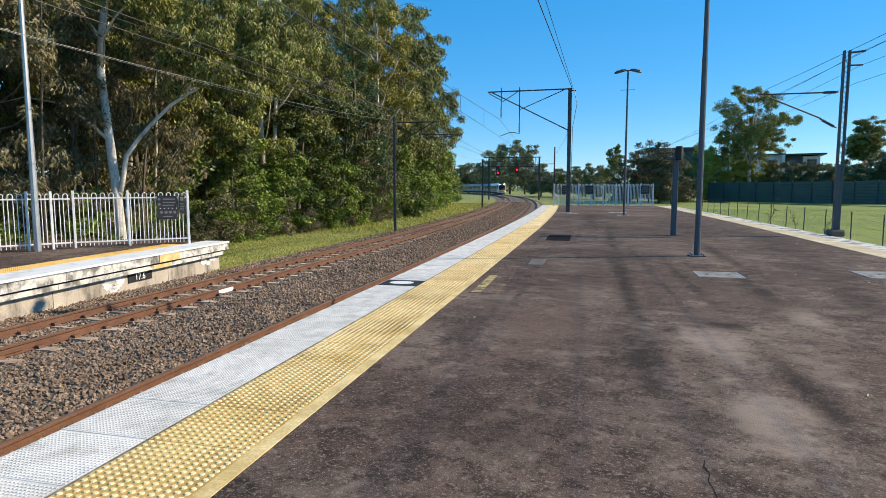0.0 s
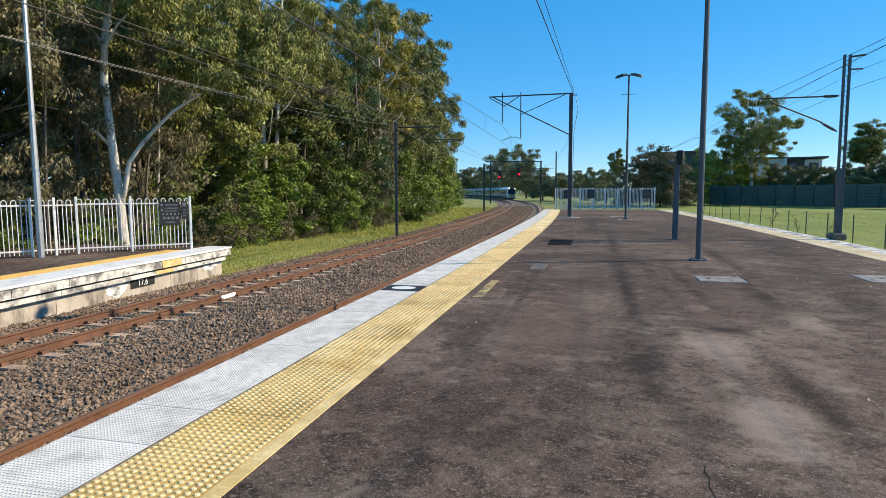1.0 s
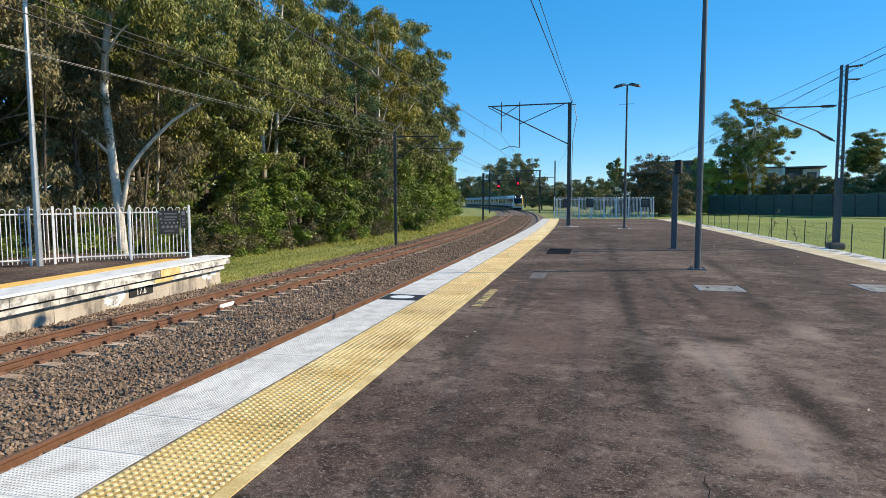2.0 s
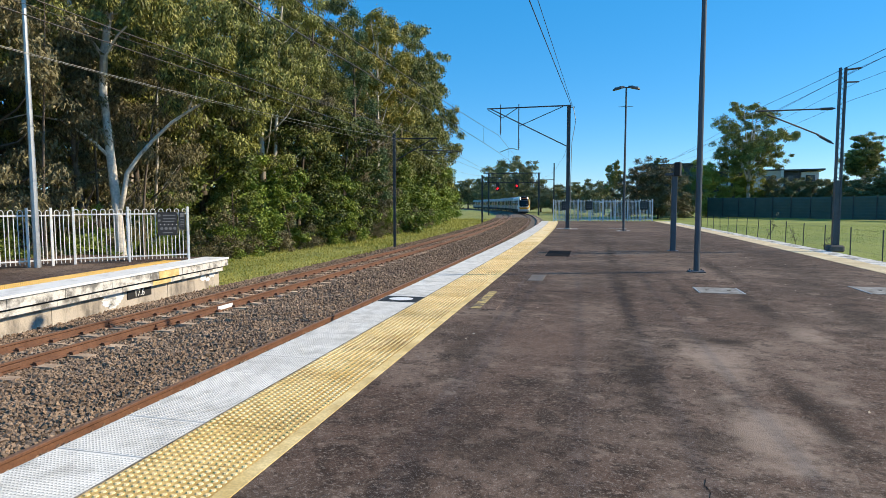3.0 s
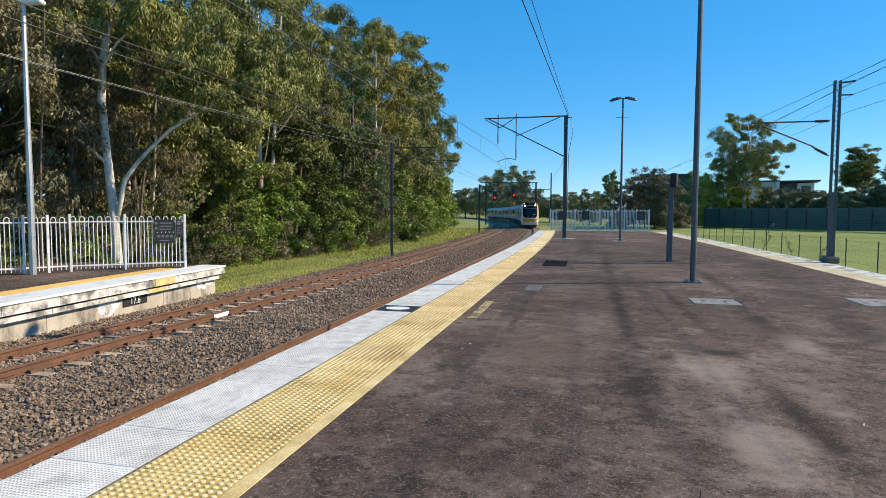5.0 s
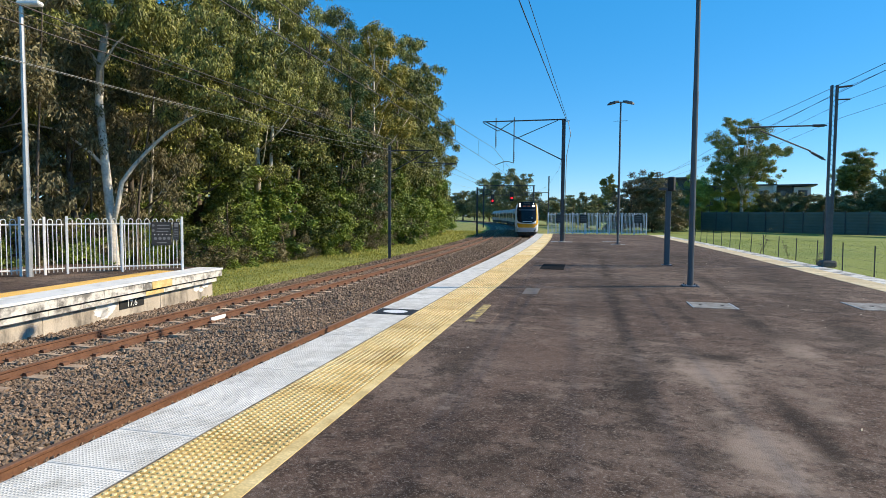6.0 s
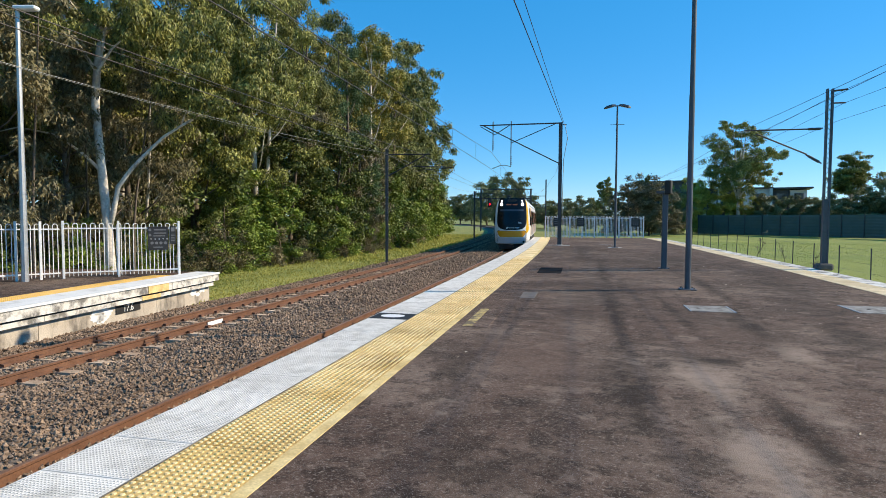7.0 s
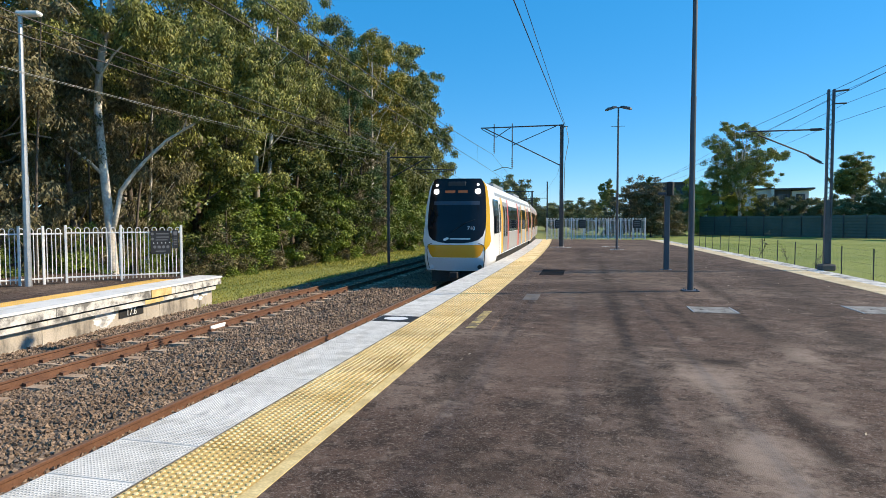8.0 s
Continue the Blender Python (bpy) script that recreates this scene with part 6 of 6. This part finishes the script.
def ring_at(bm, y_of, squeeze=1.0, sill=0.0):
    ring = []
    for z in LEVELS:
        z = max(z, sill)
        ring.append(bm.verts.new((-half_width(z) * squeeze, y_of(-half_width(z), z), z)))
    for z in reversed(LEVELS):
        z = max(z, sill)
        ring.append(bm.verts.new((half_width(z) * squeeze, y_of(half_width(z), z), z)))
    return ring


def side_plate(bm, y0, y1, z0, z1, side, out):
    zs = [z0] + [z for z in LEVELS if z0 < z < z1] + [z1]
    a = [[bm.verts.new((side * (half_width(z) + o), y, z)) for z in zs for o in (out,)] for y in (y0, y1)]
    for k in range(len(zs) - 1):
        bm.faces.new((a[0][k], a[0][k + 1], a[1][k + 1], a[1][k]))
    return bm


NOSE = 1.15


def nose_y(x, z):
    """How far the cab's face lies behind its foremost point: raked above the waist, rounded at the corners."""
    u = abs(x) / HALF
    rake = 0.0 if z < 1.45 else 0.62 * ((z - 1.45) / 2.5) ** 1.3
    low = 0.18 * max(0.0, (1.0 - z) / 0.5)
    return rake + low + 0.52 * u ** 3.2


def face_patch(bm, zs, w_of, out, cols=14):
    """A patch that lies on the cab's face, out metres proud of it."""
    rows = []
    for z in zs:
        l, r = w_of(z)
        rows.append([bm.verts.new((l + (r - l) * k / cols, nose_y(l + (r - l) * k / cols, z) - out, z)) for k in range(cols + 1)])
    for a, b in zip(rows, rows[1:]):
        for k in range(cols):
            bm.faces.new((a[k], a[k + 1], b[k + 1], b[k]))
    return bm


def car_body(top, lead):
    bm = bmesh.new()
    rings = []
    if lead:
        for f in (0.0, 0.25, 0.5, 0.75, 1.0):
            rings.append(ring_at(bm, lambda x, z, f=f: nose_y(x, z) * (1 - f) + 1.6 * f, 1.0 - 0.07 * (1 - f) ** 2.2))
        # the face itself
        n = len(LEVELS)
        first = rings[0]
        cols = 16
        prev = None
        for i, z in enumerate(LEVELS):
            a, b = first[i], first[2 * n - 1 - i]
            row = [a] + [bm.verts.new((a.co.x + (b.co.x - a.co.x) * k / cols, nose_y(a.co.x + (b.co.x - a.co.x) * k / cols, z), z)) for k in range(1, cols)] + [b]
            if prev:
                for k in range(cols):
                    bm.faces.new((prev[k], prev[k + 1], row[k + 1], row[k]))
            prev = row
    else:
        rings.append(ring_at(bm, lambda x, z: 0.25, 1.0, 1.02))
        bm.faces.new(rings[0])
    for y in np.linspace(2.0 if lead else 1.0, CAR_LEN - 0.25, 8):
        rings.append(ring_at(bm, lambda x, z, y=y: float(y), 1.0, 1.02 + 0.00001 * len(rings)))
    for a, b in zip(rings, rings[1:]):
        n = len(a)
        for k in range(n):
            bm.faces.new((a[k], a[(k + 1) % n], b[(k + 1) % n], b[k]))
    bm.faces.new(rings[-1])
    body = part("body", bm, T_WHITE if lead else T_SIDE, top, smooth=True)
    for side in (-1, 1):
        # window band, doors and colour blocks
        y = 2.6 if lead else 1.2
        if lead:
            bm = side_plate(bmesh.new(), 1.15, 2.75, 1.95, 3.3, side, 0.006)
            part("cab_window", bm, T_GLASS, top)
            bm = side_plate(bmesh.new(), 2.85, 3.55, 1.06, 3.3, side, 0.005)
            dr = part("cab_door", bm, T_WHITE, top)
            bm = side_plate(bmesh.new(), 2.98, 3.42, 2.0, 3.15, side, 0.009)
            part("pane", bm, T_GLASS, dr)
            for yy in (2.82, 3.58):
                bm = bmesh.new()
                box(bm, side * 1.36 - 0.012, side * 1.36 + 0.02, yy - 0.015, yy + 0.015, 0.9, 2.4)
                part("grab_rail", bm, T_UNDER, top)
            y = 4.3
        bays = ((y, y + 1.9, "yellow"), (y + 8.2, y + 10.1, "red"), (y + 14.4, y + 16.3, "yellow"))
        for d0, d1, tint in bays:
            for k, (q0, q1) in enumerate(((d0 - 0.72, d0 - 0.02), (d1 + 0.02, d1 + 0.48))):
                bm = side_plate(bmesh.new(), q0, q1, 1.06, 3.45, side, 0.004)
                part("colour_panel", bm, (T_YELLOW if (tint == "yellow") == (k == 0) else T_RED), top)
            mid = (d0 + d1) / 2
            for q0, q1 in ((d0, mid - 0.01), (mid + 0.01, d1)):
                bm = side_plate(bmesh.new(), q0, q1, 1.06, 3.3, side, 0.010)
                door = part("door", bm, T_GREY, top)
                bm = side_plate(bmesh.new(), q0 + 0.16, q1 - 0.16, 1.75, 3.1, side, 0.014)
                part("pane", bm, T_GLASS, door)
        stops = [(bays[0][1] + 0.5, bays[1][0] - 0.5), (bays[1][1] + 0.5, bays[2][0] - 0.5), (bays[2][1] + 0.5, CAR_LEN - 0.9)]
        for a, b in stops:
            n = max(1, int((b - a) / 1.75))
            w = (b - a) / n
            for k in range(n):
                bm = side_plate(bmesh.new(), a + k * w + 0.03, a + (k + 1) * w - 0.03, 1.98, 3.12, side, 0.007)
                part("side_window", bm, T_GLASS, top)
        bm = side_plate(bmesh.new(), 3.8 if lead else 0.4, CAR_LEN - 0.4, 1.95, 3.16, side, 0.0025)
        part("window_band", bm, T_BLACK, top, "dark band behind the windows")
        bm = side_plate(bmesh.new(), 4.0 if lead else 0.4, CAR_LEN - 0.4, 1.06, 1.93, side, 0.003)
        part("lower_band", bm, T_SIDE, top, "silver lower body band")
        bm = side_plate(bmesh.new(), 2.0 if lead else 0.4, CAR_LEN - 0.4, 3.47, 3.6, side, 0.003)
        part("cant_rail_stripe", bm, T_GREY, top)
    # underframe, bogies, roof gear
    bm = bmesh.new()
    box(bm, -1.18, 1.18, 2.1, CAR_LEN - 0.8, 0.3, 1.03, 0.05)
    part("underframe", bm, T_UNDER, top)
    for by in (4.1, CAR_LEN - 4.1):
        bm = bmesh.new()
        box(bm, -1.0, -0.78, by - 1.7, by + 1.7, 0.3, 0.62, 0.05)
        box(bm, 0.78, 1.0, by - 1.7, by + 1.7, 0.3, 0.62, 0.05)
        box(bm, -0.8, 0.8, by - 0.25, by + 0.25, 0.35, 0.6)
        bogie = part("bogie", bm, T_UNDER, top)
        for wy in (by - 1.15, by + 1.15):
            for sx in (-1, 1):
                bm = bmesh.new()
                rod(bm, (sx * 0.50, wy, 0.43), (sx * 0.63, wy, 0.43), 0.43, None, 20)
                part("wheel", bm, T_UNDER, bogie)
    bm = bmesh.new()
    for y0, y1 in ((5.2, 9.0), (15.2, 19.0)):
        box(bm, -0.85, 0.85, y0, y1, 4.0, 4.17, 0.04)
    part("roof_unit", bm, T_GREY, top)
    bm = bmesh.new()
    box(bm, -1.15, 1.15, CAR_LEN - 0.26, CAR_LEN + 0.04, 0.75, 3.5, 0.05)
    part("gangway", bm, T_UNDER, top)
    return body


def cab_front(top, body):
    lin = lambda a, b, n: [a + (b - a) * k / n for k in range(n + 1)]
    # black mask: wide shield with a rounded lower edge
    w = lambda z: float(np.interp(z, [1.60, 1.64, 1.72, 1.88, 2.2, 2.6, 3.5, 3.94, 4.08], [0.30, 0.62, 0.88, 1.05, 1.13, 1.14, 1.09, 1.02, 0.90]))
    bm = face_patch(bmesh.new(), [1.60, 1.62, 1.64, 1.68, 1.72, 1.8, 1.88, 2.0] + lin(2.2, 4.04, 9) + [4.08], lambda z: (-w(z), w(z)), 0.012, 18)
    mask = part("front_mask", bm, T_BLACK, top, "glossy black shield round the windscreen", True)
    # windscreen
    ws = lambda z: float(np.interp(z, [2.05, 2.13, 2.6, 3.2, 3.27], [0.93, 0.99, 1.0, 0.97, 0.92]))
    bm = face_patch(bmesh.new(), lin(2.05, 3.27, 8), lambda z: (-ws(z), ws(z)), 0.02, 14)
    part("windscreen", bm, T_GLASS, mask, "dark tinted windscreen", True)
    # strip that paints the lighter reflection onto the upper windscreen
    bm = face_patch(bmesh.new(), [3.06, 3.20], lambda z: (-0.90, 0.90), 0.024, 12)
    part("sun_visor", bm, T_REFLECTION, mask, "grey-blue painted reflection strip across the windscreen", True)
    # amber band, pale apron
    wa = lambda z: float(np.interp(z, [1.06, 1.12, 1.3, 1.54], [0.86, 0.95, 1.05, 1.10]))
    bm = face_patch(bmesh.new(), lin(1.06, 1.54, 5), lambda z: (-wa(z), wa(z)), 0.010, 16)
    part("front_band", bm, T_AMBER, top, "amber yellow band across the cab front", True)
    wb = lambda z: float(np.interp(z, [0.56, 0.7, 1.04], [0.90, 1.02, 1.08]))
    bm = face_patch(bmesh.new(), lin(0.58, 1.04, 5), lambda z: (-wb(z), wb(z)), 0.010, 16)
    part("apron", bm, T_PALE, top, "pale grey lower apron", True)
    for sx in (-1, 1):
        bm = bmesh.new()
        pts = [(sx * 0.9, 1.60), (sx * 1.08, 1.52), (sx * 1.13, 1.35), (sx * 1.11, 1.0), (sx * 1.05, 0.62)]
        tube(bm, [(x, nose_y(x, z) - 0.012, z) for x, z in pts], 0.014, 5)
        part("panel_seam", bm, T_UNDER, top)
        # corner flash in yellow, beside the mask
        lo = lambda z: float(np.interp(z, [1.3, 1.6, 2.0, 3.0, 3.75, 3.98], [1.09, 1.10, 1.14, 1.13, 1.02, 0.96]))
        hi = lambda z: float(np.interp(z, [1.3, 1.6, 2.0, 3.0, 3.75, 3.98], [1.12, 1.35, 1.30, 1.25, 1.13, 0.99]))
        bm = face_patch(bmesh.new(), lin(1.3, 3.98, 13), lambda z: (sx * lo(z), sx * hi(z)), 0.008, 3)
        part("corner_flash", bm, T_YELLOW if sx > 0 else T_WHITE, top, "", True)
        # lamps
        x, z = sx * 0.81, 3.58
        bm = bmesh.new()
        rod(bm, (x, nose_y(x, z) + 0.02, z), (x, nose_y(x, z) - 0.075, z), 0.098, None, 20)
        part("headlight", bm, T_LAMP, mask, "lit white headlight")
        x, z = sx * 0.80, 3.84
        bm = bmesh.new()
        rod(bm, (x, nose_y(x, z) - 0.01, z), (x, nose_y(x, z) - 0.03, z), 0.045, None, 14)
        part("marker_light", bm, T_LAMP, mask, "small lit white marker light")
        x, z = sx * 0.93, 0.70
        bm = bmesh.new()
        rod(bm, (x, nose_y(x, z) - 0.005, z), (x, nose_y(x, z) - 0.05, z), 0.085, None, 16)
        part("fog_lamp", bm, T_PALE if sx < 0 else T_UNDER, top, "round lower lamp")
    # destination display: lettering too small to read
    for x0, x1 in ((-0.46, -0.06), (0.06, 0.42)):
        bm = face_patch(bmesh.new(), [3.52, 3.62], lambda z: (x0, x1), 0.022, 4)
        part("display_text", bm, T_AMBER_TEXT, mask, "dim amber display")
    # emblem and lettering on the mask as plain shapes
    bm = bmesh.new()
    bm.faces.new([bm.verts.new((-0.33 + 0.11 * math.cos(k * math.tau / 18), nose_y(0.33, 1.76) - 0.03, 1.76 + 0.055 * math.sin(k * math.tau / 18) + 0.03 * math.cos(k * math.tau / 18))) for k in range(18)])
    part("emblem", bm, WHITE_PAINT, mask)
    bm = face_patch(bmesh.new(), [1.745, 1.79], lambda z: (-0.18, 0.60), 0.03, 8)
    part("lettering_bar", bm, WHITE_PAINT, mask)
    curve = bpy.data.curves.new("fleet_figures", "FONT")
    curve.body = "710"
    curve.size = 0.20
    curve.align_x = "CENTER"
    txt = new("fleet_figures_curve", curve)
    bpy.context.view_layer.update()
    me = bpy.data.meshes.new_from_object(txt.evaluated_get(bpy.context.evaluated_depsgraph_get()))
    bpy.data.objects.remove(txt)
    me.materials.append(WHITE_PAINT)
    fig = new("fleet_figures", me)
    fig.parent = mask
    fig.matrix_basis = pose(0.62, nose_y(0.62, 2.12) - 0.05, 2.10, 84, 0, 6)
    # wipers and roof camera recess
    bm = bmesh.new()
    tube(bm, [(-0.1, nose_y(0.1, 2.05) - 0.04, 2.05), (0.35, nose_y(0.35, 2.3) - 0.05, 2.35), (0.75, nose_y(0.75, 2.5) - 0.045, 2.5)], 0.012, 5)
    part("wiper", bm, T_UNDER, mask)
    bm = bmesh.new()
    box(bm, -0.34, 0.34, nose_y(0, 3.85) - 0.03, nose_y(0, 3.85) + 0.1, 3.78, 3.96, 0.02)
    part("camera_housing", bm, SIGN_BLACK, mask)
    bm = bmesh.new()
    box(bm, -0.16, 0.16, -0.25, 0.4, 0.28, 0.52, 0.03)
    part("coupler", bm, T_UNDER, top)
    for sx in (-1, 1):
        bm = bmesh.new()
        box(bm, sx * 1.40 - 0.05, sx * 1.40 + 0.07, 1.25, 1.36, 1.95, 2.65, 0.02)
        part("mirror_pod", bm, T_UNDER, top)
    bm = bmesh.new()
    box(bm, -0.95, 0.95, 0.35, 0.42, 0.12, 0.58, 0.01)
    part("rail_guard", bm, T_UNDER, top)


def build_train():
    cars = []
    lead = thing("train_car", 0, 0, RAIL_Z, "leading electric train car, white with black mask and amber band", "train car", "cars of the train")
    body = car_body(lead, True)
    cab_front(lead, body)
    cars.append(lead)
    mid = thing("train_car", 0, 0, RAIL_Z, "white electric train car with yellow and red door panels", "train car", "cars of the train")
    car_body(mid, False)
    cars.append(mid)
    for k in range(4):
        cars.append(copy_thing(mid, pose(0, 0, RAIL_Z)))
    return cars


def motions():
    """The train runs in at an even 24 metres a second."""
    for k, car in enumerate(train):
        rows = []
        for i in range(17):
            t = i * 0.5
            s = 22.15 + 24.0 * (8.0 - t) + k * (CAR_LEN + 0.1)
            a, b = along(TRACK_X, s + 4.1), along(TRACK_X, s + CAR_LEN - 4.1)
            d = (b - a).normalized()
            q = a - d * 4.1
            rows.append((t, pose(q.x, q.y, RAIL_Z, 0, 0, math.degrees(math.atan2(-d.x, d.y)))))
        walk(car, rows)


build_ground()
build_ballast()
build_fences()
build_overhead()
build_left_platform()
gum, dark_tree, bush_tree, olive_tree = build_wood()
build_far_trees(dark_tree, bush_tree, olive_tree)
build_grass()
build_apartments()
train = build_train()
build_litter()
build_ramp()
build_tracks()
build_platform()
motions()
